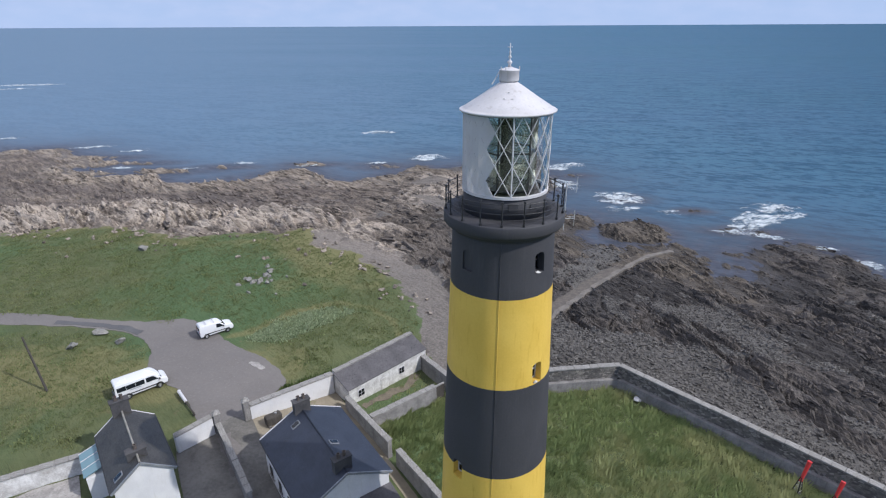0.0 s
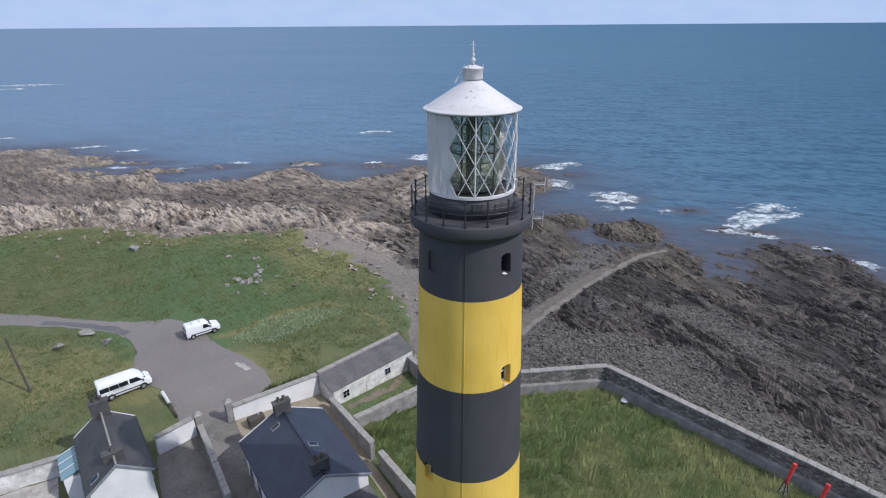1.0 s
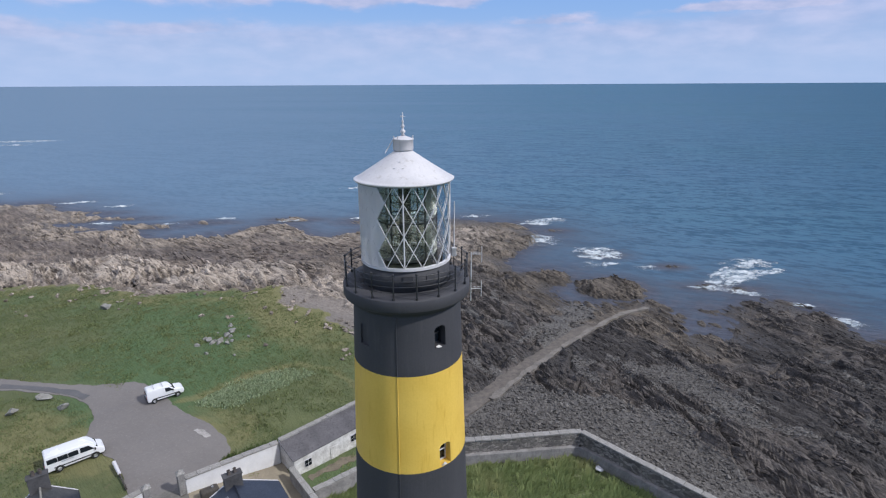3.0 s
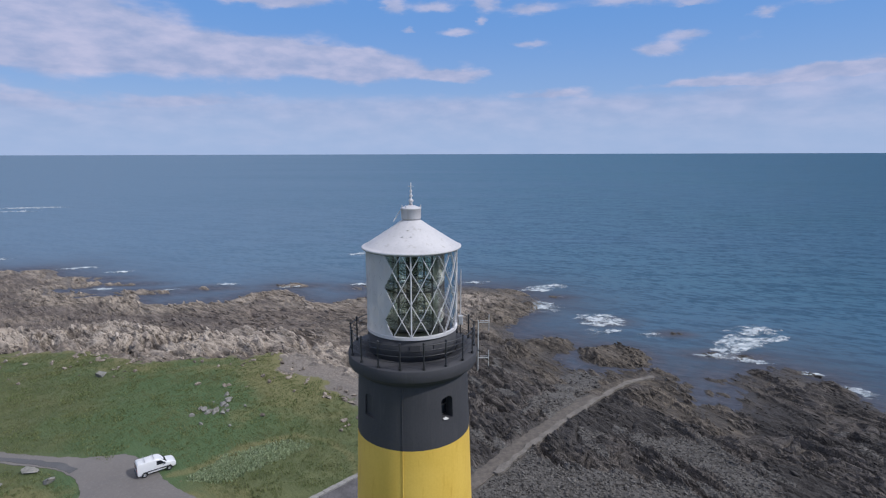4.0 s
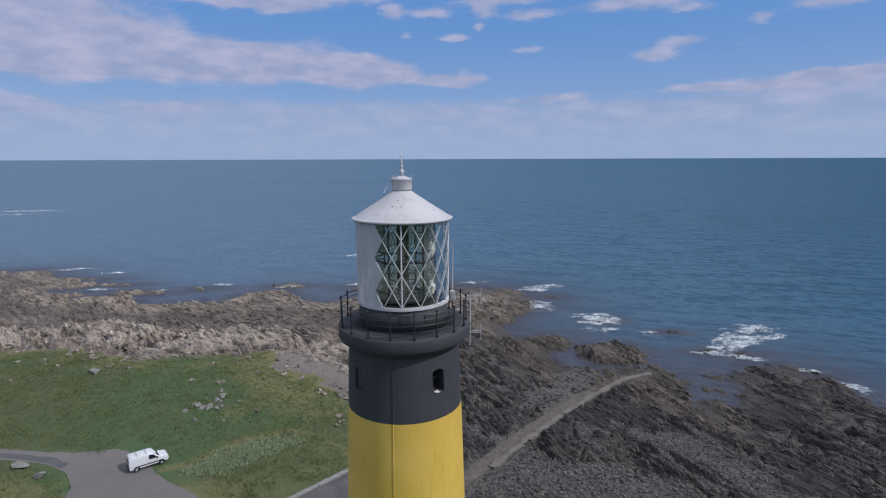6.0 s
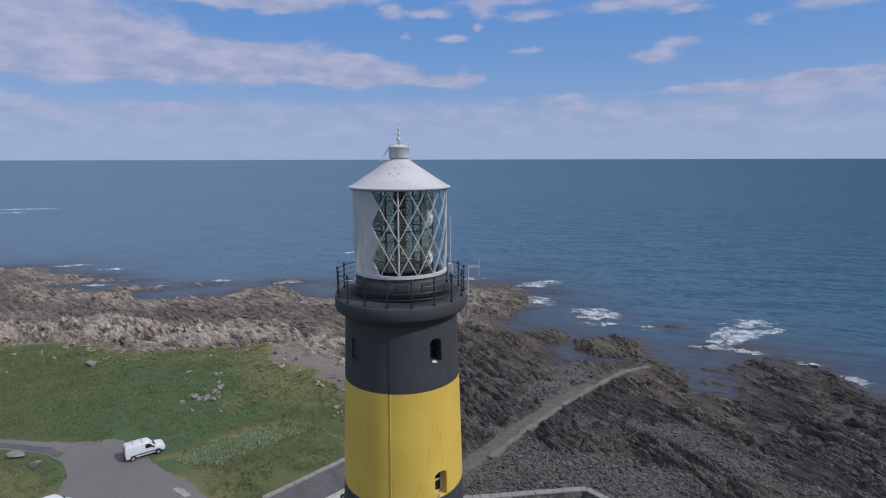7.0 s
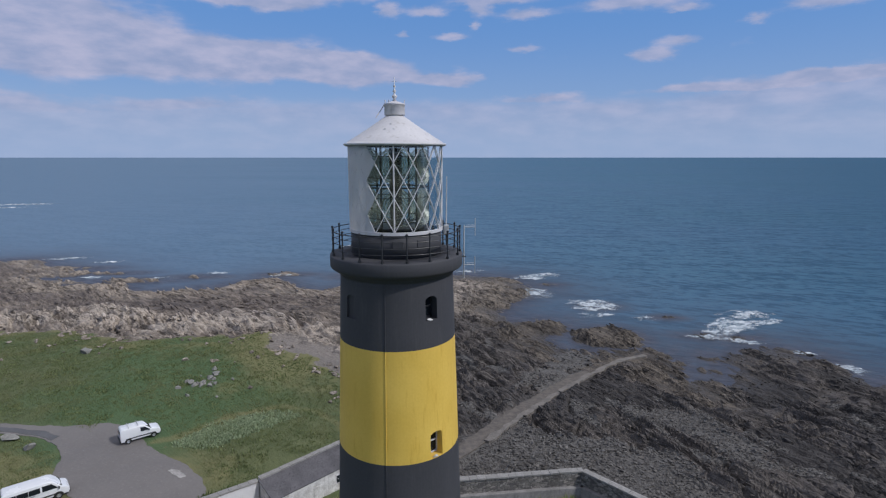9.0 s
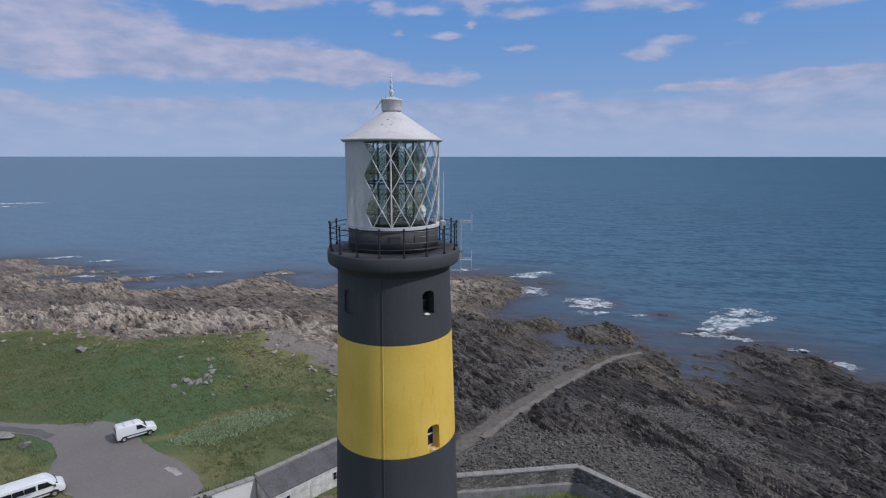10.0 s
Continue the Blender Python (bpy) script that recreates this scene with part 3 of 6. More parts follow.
TURF = [(-5000, 260), (-500, 170), (-160, 112), (-115, 99), (-88, 97.5), (-81, 101), (-77, 102), (-70.7, 104), (-59, 99.5), (-49.5, 98), (-40, 99.4), (-31, 100.6), (-28, 102),
        (-25, 95), (-19, 91.2), (-13.6, 88.2), (-9, 81.4), (-6.4, 77.4), (-5.2, 72), (-3.6, 64.2), (-1.5, 60), (0.5, 55), (12.4, 54.4), (20.8, 55.4), (38.4, 36.9),
        (90, -18), (300, -120), (5000, -1200), (5000, -5000), (-5000, -5000)]
# bare stony soil, beach shingle and weed-dark rock, as outlines in plan
SCREE = [(-26, 103), (-18.5, 100), (-9.2, 94.5), (0.3, 83.5), (2.5, 75), (5, 66), (8, 60), (4, 55), (-1.5, 58), (-3.6, 64), (-6, 76), (-9, 81.5), (-14, 88), (-19, 91), (-26, 95)]
SHINGLE = [[(9, 70), (15.6, 70), (20.8, 68), (28, 68.5), (30, 66), (30.6, 62), (34, 58.5), (37.5, 52.5), (40, 46.5), (46.5, 40.5), (60, 24), (62, 12), (38, 37), (21, 56), (5, 54)],
           [(32.7, 78.2), (39.5, 77.2), (43.9, 75.4), (44.8, 70.3), (44.8, 64.4), (44.1, 59.2), (41.9, 60.4), (40.2, 65.8), (37.8, 71.1), (32, 73.7)],
           [(18, 84), (26, 88.5), (31, 95), (36, 101), (31, 105), (27, 98), (19, 88)]]
WEEDY = [[(19.2, 73.7), (25, 83.2), (33, 91.1), (39.8, 87.5), (42, 81.1), (37.2, 78.1), (29.4, 76.3), (22.8, 71.2)],
         [(44, 68.7), (51, 71.1), (54.2, 65.8), (58, 58), (52, 52), (48.3, 56.9), (44.9, 60.4)],
         [(54.1, 86.2), (64.6, 90.8), (65.3, 84), (59.1, 77.1), (52.5, 78.1)],
         [(62, 76), (70, 80), (82, 72), (80, 58), (66, 52), (60, 60)], [(70, 96), (76, 94), (78, 86), (72, 84)]]
SKERRIES = [(-88, 167, 8, 2.4), (-70, 172, 5, 1.8), (-101, 178, 6, 2.0), (-118, 186, 7, 2.2), (-43, 175, 5, 1.8), (-20, 172, 5, 2.5), (46.5, 137, 2.6, 1.8), (63, 113.5, 4, 1.6),
            (38, 160, 3.0, 1.6), (60, 127, 2.0, 1.0), (70, 112, 3, 1.2), (54.5, 94, 1.8, 2.2)]
TRACK = [(-28, 62.5), (-25, 64.6), (-21, 69.5), (-16, 73.4), (-11, 72.6), (-7.5, 69.5), (-6, 65)]
SLIP = [(6.5, 62.05), (10.5, 66.95), (16.5, 74.95), (20.8, 80.15), (25.3, 85.55), (31.7, 92.15), (37.5, 97.55), (45.5, 102.35)]


def turf_level(x, y):
    """The height of the grassy ground."""
    return 2.5 + 2.5 * smooth(5 - x, 0, 35)


def slip_level(s):
    return 2.9 - 2.6 * s


def within(x, y, polys, soft):
    """1 inside any of the outlines, 0 outside, with a soft rim."""
    return np.max([smooth(signed(x, y, p), -soft, soft) for p in polys], axis=0)


def land_piece(x, y):
    """Height of the ground, and the shares of grass, shingle, pale rock, tan rock, dry grass, tone and dark weed."""
    warp_x, warp_y = 2.2 * layers(x / 9, y / 9, 3), 2.2 * layers(x / 9 + 40, y / 9 + 9, 3)
    sea = signed(x + 0.6 * warp_x, y + 0.6 * warp_y, SHORE)
    isle = 1 - ((x - 41.3 + 0.3 * warp_x) / 7.2) ** 2 - ((y - 112.7 + 0.3 * warp_y) / 6.4) ** 2
    sea = np.maximum(sea, isle * 4.0)
    for cx, cy, rx, ry in SKERRIES:
        k = 1 - ((x - cx + 0.25 * warp_x) / rx) ** 2 - ((y - cy + 0.25 * warp_y) / ry) ** 2
        sea = np.maximum(sea, k * 1.3)
    turf = signed(x, y, TURF) + np.where(x < -3, 0.6, 0.12) * warp_x + np.where(x < -3, 1.3, 0.0) * layers(x / 3.1 + 8, y / 3.1, 3)
    base = turf_level(x, y)
    fold = 0.3 * layers(x / 34 + 3, y / 34, 2)
    turn = 0.75 + 0.4 * smooth(x, -20, 28)
    u, v = (x - 8) * np.cos(turn) - (y - 85) * np.sin(turn), (x - 8) * np.sin(turn) + (y - 85) * np.cos(turn)
    wob = layers(u / 22, v / 12, 2) + fold

    def beds(k):
        """Tilted beds: a slow rise and a sharp drop."""
        f = k - np.floor(k)
        return np.where(f < 0.78, f / 0.78, (1 - f) / 0.22)

    gate = 0.35 + 0.65 * smooth(layers(u / 20 + 5, v / 9, 2), -0.35, 0.45)
    ridge = beds(v / 5.2 + 0.9 * wob + 0.1 * layers(u / 14, v / 4 + 3, 3)) * gate
    fine_r = beds(v / 1.35 + 3.0 * wob + 0.3 * layers(u / 9 + 9, v / 2, 2))
    west = smooth(-x, 5, 30)
    lump = layers(x / 14, y / 14, 3)
    out = -turf
    shelf = 0.25 + 2.2 * smooth(sea, 0, 34)
    link = np.exp(np.minimum(turf, 0) / np.where(x < 0, 15.0, 8.0))
    broken = smooth(layers(x / 16 + 2, y / 9, 3), -0.5, 0.35)
    west_c = smooth(-x, 0, 16)
    crest = west_c * smooth(out, 1, 9) * smooth(25 + 5 * lump - out, 0, 9) * (0.25 + 0.75 * broken)
    low = west * smooth(out, 19, 27) * smooth(sea, 3, 13)
    stony = shelf * (1 - link) + base * link
    ragged = 1.6 * layers(x / 4 + 70, y / 4, 3)
    scree = within(x + ragged, y + ragged, [SCREE], 1.2)
    shingle = np.maximum(within(x + ragged, y - ragged, SHINGLE, 1.4), scree)
    spill = smooth(layers(u / 9 + 60, v / 5, 3), 0.36, 0.55) * (1 - west) * smooth(sea, 8, 16) * smooth(out, 0, 3) * 0.8
    shingle = np.maximum(shingle, spill) * smooth(out, -0.8, 0.5)
    dark = np.maximum(within(x + ragged, y - ragged, WEEDY, 2.4), 0.6 * low * (0.6 + 0.8 * smooth(lump, -0.5, 0.4)))
    dark = np.maximum(dark, 0.65 * smooth(layers(u / 16 + 21, v / 8 + 4, 3), 0.2, 0.5) * smooth(sea, 5, 12) * (1 - crest)) * (1 - shingle) * (1 - 0.7 * smooth(y, 112, 132) * (1 - west))
    rough = 1 - 0.55 * np.maximum(dark, low)
    high = (0.5 + 0.5 * smooth(sea, 0, 12)) * rough
    big_b, tone_b, crack_b = blocks(u / 5.6 + 0.4 * wob, v / 1.2 + 1.6 * wob, 3)
    small_b, tone_s, crack_s = blocks(u / 2.2, v / 0.6, 9)
    mass_b, tone_m, crack_m = blocks(u / 10.5 + 0.5 * lump, v / 4.6 + 0.8 * wob, 21)
    broad_r = beds(v / 2.5 + 1.8 * wob + 0.35 * (tone_b - 0.5) + 0.2 * layers(u / 12 + 4, v / 3, 2))
    crags = high * (0.8 * (ridge - 0.4) + 0.5 * (1 - west) * (fine_r - 0.5) + 1.5 * west * (broad_r - 0.5) + 0.5 * lump + (1.1 - 0.3 * west) * (mass_b - 0.5) + (0.75 - 0.5 * west) * (big_b - 0.5)
                    + 0.28 * (1 - west) * (small_b - 0.5) - (0.9 - 0.5 * west) * crack_m - (0.8 - 0.65 * west) * crack_b - 0.28 * (1 - west) * crack_s)
    crags += 1.5 * crest - 0.5 * low
    tone = np.clip(0.4 * tone_m + 0.4 * tone_b + 0.25 * tone_s, 0, 1) ** 1.6
    path, s = along(x, y, SLIP)
    near_path = smooth(-path, -2.4, -1.1)
    rock_on = smooth(-turf, 0.3, 3.5)
    z = stony + crags * rock_on * (1 - 0.9 * shingle) * (1 - near_path)
    z = np.where(turf > 0, base + 0.12 * layers(x / 6, y / 6, 3) * smooth(turf, 0, 6), z)
    z = z * (1 - near_path * rock_on) + (slip_level(s) - 0.12) * near_path * rock_on
    deep = -0.15 + 0.13 * np.minimum(sea, 0) + 0.7 * np.clip(crags, -1, 1.2) * np.exp(np.minimum(sea, 0) / 5)
    z = np.maximum(z, (-0.2 + 0.3 * smooth(sea, 0, 3) + 0.25 * smooth(sea, 2, 9)) * (1 + 0.4 * lump))
    mixer = smooth(sea, -1.5, 1.5)
    z = np.maximum(deep, -9) * (1 - mixer) + z * mixer + 1.1 * smooth(isle, 0, 0.7)
    pale = np.clip(crest * (0.8 + 0.35 * lump) + 0.55 * west * smooth(12 - sea, 0, 7) + 0.3 * west * (1 - low) + 0.6 * scree + 0.6 * smooth(y, 112, 132) * smooth(48 - x, 0, 8) * (1 - west) * (1 - low), 0, 1)
    weed = np.clip(smooth(24 - sea, 0, 20) * (0.85 - 0.35 * smooth(x, 45, 60)) * (1 - 0.8 * dark), 0, 1)
    dry = 0.12 + 0.5 * smooth(turf, 12, 0) * west + 0.6 * smooth(64 - y, 0, 14) * smooth(y, 46, 54) * west + 0.3 * smooth(x, -40, -18) * west + 0.3 * smooth(-x, 34, 44) * smooth(64 - y, 0, 5) + 0.5 * np.exp(-(np.hypot(x + 19, y - 89) / 9) ** 2) + 0.45 * np.exp(-(along(x, y, TRACK)[0] / 0.9) ** 2)
    grass = smooth(turf, np.where(x < -3, -4.0, -1.4), np.where(x < -3, 2.2, 1.4))
    return z, grass, shingle, pale, weed, dry, tone, dark


def land(x, y):
    """The same for arrays of any size, worked out in short runs."""
    xs, ys = np.ravel(x), np.ravel(y)
    runs = [land_piece(xs[i:i + 8000], ys[i:i + 8000]) for i in range(0, len(xs), 8000)]
    return tuple(np.concatenate(v).reshape(np.shape(x)) for v in zip(*runs))


# ---- ground ----
def spaced(*stops):
    """Grid lines: (from, step) pairs and an end, then ever wider steps out to the horizon."""
    lines = [np.arange(a, b, step) for (a, step), b in zip(stops[:-1], [q[0] if isinstance(q, tuple) else q for q in stops[1:]])]
    lines = np.concatenate(lines)
    grow = np.cumsum(1.5 ** np.arange(1, 30))
    return np.concatenate([lines[0] - grow[grow < 4900 + lines[0]][::-1], lines, lines[-1] + grow[grow < 4900 - lines[-1]]])


gx = spaced((-190, 0.6), (-125, 0.34), (-3, 0.2), (86, 0.5), 112)
gy = spaced((18, 0.7), (54, 0.19), (118, 0.3), (176, 0.6), 206)
X, Y = np.meshgrid(gx, gy)
Z, *shares = land(X, Y)
for a, b, c in ((Z[:-2], Z[1:-1], Z[2:]), (Z[:, :-2], Z[:, 1:-1], Z[:, 2:])):      # weathered edges
    b += 0.13 * (a + c - 2 * b)
cells = np.arange(len(gx) * len(gy)).reshape(len(gy), len(gx))
quads = np.stack([cells[:-1, :-1], cells[:-1, 1:], cells[1:, 1:], cells[1:, :-1]], -1).reshape(-1, 4)
ground = big_mesh("ground", np.stack([X, Y, Z], -1).reshape(-1, 3), quads, ground_mat, True)
turfy = shares[0][:-1, :-1].ravel()
ground.data.polygons.foreach_set("use_smooth", turfy > 0.4)
for name, values in zip(("grass", "gravel", "pale", "weed", "dry", "tone", "dark"), shares):
    ground.data.attributes.new(name, "FLOAT", "POINT").data.foreach_set("value", np.ascontiguousarray(values, dtype=np.float32).ravel())
tagged(ground, "grassy headland with craggy rock and grey shingle shore", "ground", kind="structure")


def height(x, y):
    return float(land(np.array([[float(x)]]), np.array([[float(y)]]))[0][0, 0])


wx, wy = spaced((-190, 1.1), 112), spaced((52, 1.1), 210)
X, Y = np.meshgrid(wx, wy)
cells = np.arange(X.size).reshape(X.shape)
quads = np.stack([cells[:-1, :-1], cells[:-1, 1:], cells[1:, 1:], cells[1:, :-1]], -1).reshape(-1, 4)
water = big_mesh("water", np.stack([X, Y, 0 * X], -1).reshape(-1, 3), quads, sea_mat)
shallow = np.exp(np.minimum(land(X, Y)[0] + 0.3, 0) / 1.9)
water.data.attributes.new("shallow", "FLOAT", "POINT").data.foreach_set("value", np.ascontiguousarray(shallow.ravel(), dtype=np.float32))
tagged(water, "calm blue-green sea with light ripples reaching the horizon", "sea", kind="structure")


def strip(name, left, right, mat, level, label, category, lift=0.03, rows=70, across=10, kind="structure", skirt=0.25, ragged=0.0):
    """A paved strip between two smooth edge lines, laid on the ground, with sides that go into it."""
    def spline(pts, k):
        pts = [Vector(p) for p in pts]
        out = []
        for i in range(k):
            s = i / (k - 1) * (len(pts) - 1)
            j = min(int(s), len(pts) - 2)
            f = s - j
            p0, p1, p2, p3 = pts[max(j - 1, 0)], pts[j], pts[j + 1], pts[min(j + 2, len(pts) - 1)]
            out.append(0.5 * (2 * p1 + (p2 - p0) * f + (2 * p0 - 5 * p1 + 4 * p2 - p3) * f * f + (3 * p1 - p0 - 3 * p2 + p3) * f ** 3))
        return out
    a, b = spline(left, rows), spline(right, rows)
    for k, (p, q) in enumerate(zip(a, b)):
        out = (p - q).normalized()
        for e, v in ((1, p), (-1, q)):
            v += out * e * ragged * noise.fractal((v.x * 0.45, v.y * 0.45, 3.0 * e), 1.0, 2.0, 3)
    grid = np.array([[(p.lerp(q, j / across)).to_tuple() for j in range(across + 1)] for p, q in zip(a, b)])
    z = level(grid[..., 0], grid[..., 1]) + lift
    top = np.concatenate([grid, z[..., None]], -1)
    low = top.copy()
    low[..., 2] -= skirt
    top = np.concatenate([low[:, :1], top, low[:, -1:]], 1)
    top = np.concatenate([top[:1] - np.array([0, 0, skirt]), top, top[-1:] - np.array([0, 0, skirt])], 0)
    c = np.arange(top.shape[0] * top.shape[1]).reshape(top.shape[:2])
    f = np.stack([c[:-1, :-1], c[:-1, 1:], c[1:, 1:], c[1:, :-1]], -1).reshape(-1, 4)
    ob = big_mesh(name, top.reshape(-1, 3), f, mat)
    return tagged(ob, label, category, kind=kind)


def on_turf(x, y):
    return land(x, y)[0]


strip("road", [(-100, 66.5), (-61, 65.6), (-48.5, 64.6), (-41.8, 63.2), (-38, 60.5), (-36.6, 58.5), (-35.4, 55.3), (-33, 53), (-29.5, 50.9), (-26.4, 47.2), (-25.2, 45.2)],
      [(-100, 70), (-63, 68.7), (-50, 67.1), (-42, 66.2), (-35.5, 66.8), (-31, 64), (-27, 60.4), (-22, 57.6), (-18.6, 53.8), (-19.6, 50.2), (-20.6, 47.6)],
      asphalt, on_turf, "worn grey tarmac lane widening into a parking area", "road", lift=0.05, rows=240, across=14, ragged=0.35)
strip("slipway", [(5.7, 62.75), (9.7, 67.65), (15.7, 75.65), (20, 80.85), (24.5, 86.25), (28.7, 90.75), (31.1, 92.95)],
      [(7.7, 61.55), (11.5, 66.15), (17.5, 74.15), (21.8, 79.35), (26.2, 84.75), (30.1, 89.15), (32.3, 91.35)],
      concrete, lambda x, y: slip_level(along(x, y, SLIP)[1]), "weathered concrete slipway path running down to the water", "slipway", lift=0.05, skirt=1.0, rows=160, ragged=0.4)
strip("slipway_kerb", [(11.3, 66.45), (17.3, 74.45), (21.6, 79.65), (26, 85.05), (31.9, 91.55), (37.7, 97.35), (45.1, 102.05)],
      [(12, 65.95), (18, 73.95), (22.3, 79.15), (26.7, 84.55), (32.6, 90.95), (38.3, 96.65), (45.5, 101.25)],
      kerb_mat, lambda x, y: slip_level(along(x, y, SLIP)[1]), "pale worn concrete wall edging the slipway", "kerb", lift=0.25, skirt=1.4, rows=160, across=3, ragged=0.45)
strip("yard", [(-26.6, 44.6), (-25.6, 41.4), (-22.6, 36.2), (-18.2, 29.5)], [(-20.6, 48.0), (-17, 42.6), (-12.4, 35.6), (-8, 29)],
      yard_mat, on_turf, "stained dark concrete yard lane between the houses", "yard", lift=0.05, rows=60, across=12)
strip("yard", [(-20.1, 46.8), (-12.3, 52.4)], [(-17.2, 42.2), (-9.2, 47.6)], path_mat, on_turf, "pale concrete back yard below the white wall", "yard", lift=0.07, rows=30)
strip("yard", [(-60, 23.6), (-46, 31.4), (-33.2, 38.6)], [(-56, 16), (-43, 23.5), (-29.0, 32.5)], gravel_mat, on_turf, "pale stony yard below the rough field wall", "yard", lift=0.05, rows=60, across=10, ragged=0.3)
strip("yard", [(-9.3, 50.6), (-6.4, 53.5), (-3.2, 57.0)], [(-8.5, 49.9), (-5.7, 52.7), (-2.9, 56.1)], soil_mat, on_turf, "trodden brown soil along the outbuilding", "yard", lift=0.04, rows=60, across=6, ragged=0.9)
strip("road_patch", [(-22.6, 43.6), (-21.4, 42.2), (-20.2, 40.2), (-19.4, 39.0)], [(-21.7, 44.6), (-20.3, 43.0), (-19.2, 40.9), (-18.9, 39.2)], asphalt, on_turf,
      "pale worn concrete patch inside the gateway", "road", lift=0.09, rows=60, across=5, ragged=0.5, skirt=0.05)
strip("road_patch", [(-23.4, 57.0), (-22.3, 56.4), (-21.6, 55.6)], [(-23.7, 56.6), (-22.7, 56.0), (-22.0, 55.3)], gravel_mat, on_turf,
      "pale sandy worn spot on the parking area", "road", lift=0.075, rows=40, across=4, ragged=0.7, skirt=0.05)
strip("road_patch", [(-53.5, 65.6), (-48, 65.0), (-43.4, 64.0), (-40.5, 62.9)], [(-53.6, 66.6), (-48.2, 66.0), (-43.2, 65.1), (-40.2, 63.8)], tar_patch, on_turf,
      "dark mended strip of tarmac on the lane", "road", lift=0.08, rows=60, across=4, ragged=0.2, skirt=0.05)


def lump(seed, size, flat=0.6, sub=2):
    """An angular stone: a ball cut by a few random planes."""
    rng = random.Random(seed)
    bm = bmesh.new()
    bmesh.ops.create_icosphere(bm, subdivisions=sub, radius=0.62)
    for _ in range(9):
        n = Vector((rng.gauss(0, 1), rng.gauss(0, 1), rng.gauss(0, 1))).normalized()
        d = rng.uniform(0.18, 0.46)
        for v in bm.verts:
            k = v.co.dot(n) - d
            if k > 0:
                v.co -= n * k
    for v in bm.verts:
        v.co = Vector((v.co.x * size[0], v.co.y * size[1], (v.co.z + 0.25) * size[2] * flat))
    return bm


# ---- lighthouse ----
TX, TY, TB = 3.37, 28.5, 2.4
tower = thing("lighthouse", pose(TX, TY, TB), "tall round lighthouse painted in black and yellow bands with white lantern", "lighthouse")


def shaft_r(z):
    return 2.86 + 0.036 * (29.5 - z)


def arch(width, tall, rise, depth, ang, r, z):
    """An arched block that points out from the axis at that angle, its sill at z."""
    pts = [(-width / 2, 0), (width / 2, 0)]
    for i in range(9):
        a = math.pi * i / 8
        pts.append((width / 2 * math.cos(a), tall - rise + rise * math.sin(a)))
    bm = prism(pts, depth)
    bmesh.ops.transform(bm, matrix=pose(TX, TY, z) @ pose(0, 0, 0, 0, 0, ang - 90) @ pose(0, r, 0), verts=bm.verts)
    return bm


WINDOWS = [(-52, 31.15, 0.66, 1.12), (-136, 31.15, 0.66, 1.12), (-50, 24.42, 0.72, 1.3), (-138, 17.4, 0.72, 1.25), (-50, 11.4, 0.72, 1.25)]
for lo, hi, paint, label in ((29.85, 32.95, black, "black painted band"), (24.39, 29.85, yellow, "yellow painted band"), (18.23, 24.39, black, "black painted band"),
                             (12.1, 18.23, yellow, "yellow painted band"), (2.4, 12.1, black, "black painted base")):
    ring = [(shaft_r(lo), lo - TB), (shaft_r(hi), hi - TB), (shaft_r(hi) - 0.7, hi - TB), (shaft_r(lo) - 0.7, lo - TB), (shaft_r(lo), lo - TB)]
    bm = lathe(ring, 128)
    bmesh.ops.recalc_face_normals(bm, faces=bm.faces)
    ob = part("band", bm, paint, tower, label)
    tools = [arch(wd, h, 0.2, 1.3, a, shaft_r(z) - 0.1, z) for a, z, wd, h in WINDOWS if z < hi and z + h > lo]
    if tools:
        bpy.context.view_layer.update()
        cut(ob, tools)
for a, z, wd, h in WINDOWS:
    r = shaft_r(z) - (0.16 if z > 30 and a < -100 else 0.5)
    m = pose(0, 0, z - TB) @ pose(0, 0, 0, 0, 0, a - 90) @ pose(0, r, 0)
    bm = box((wd, 0.05, h), (0, 0, h / 2))
    bmesh.ops.transform(bm, matrix=m, verts=bm.verts)
    blind = z > 30 and a < -100
    win = part("window", bm, black if blind else window_glass, tower, "blocked window painted black" if blind else "small dark sash window deep in the wall")
    if blind:
        continue
    bm = bmesh.new()
    for sx in (-1, 1):
        box((0.06, 0.07, h), (sx * (wd / 2 - 0.03), 0.04, h / 2), bm=bm)
    box((wd, 0.07, 0.06), (0, 0.04, h * 0.5), bm=bm)
    box((wd, 0.07, 0.07), (0, 0.04, 0.05), bm=bm)
    bmesh.ops.transform(bm, matrix=m, verts=bm.verts)
    part("window_frame", bm, white_paint if z < 30 else iron, win, "white window frame" if z < 30 else "dark window frame")
    if a < -100:
        continue
    bm = lump(int(-a) + int(z), (wd * 0.6, 0.2, 0.15), 0.8)
    bmesh.ops.transform(bm, matrix=m @ pose(0.04, 0.44, 0.0), verts=bm.verts)
    part("sill", bm, bare_wash, win, "chipped whitish sill")
# lightning conductor down the face
ca = radians(-97.5)
for hi, lo, paint in ((32.9, 29.85, black), (29.85, 24.39, yellow), (24.39, 18.23, black), (18.23, 12.1, yellow), (12.1, 2.5, black)):
    part("conductor", rod(((shaft_r(hi) + 0.012) * math.cos(ca), (shaft_r(hi) + 0.012) * math.sin(ca), hi - TB),
                          ((shaft_r(lo) + 0.012) * math.cos(ca), (shaft_r(lo) + 0.012) * math.sin(ca), lo - TB), 0.022), paint, tower, "painted lightning conductor strip")

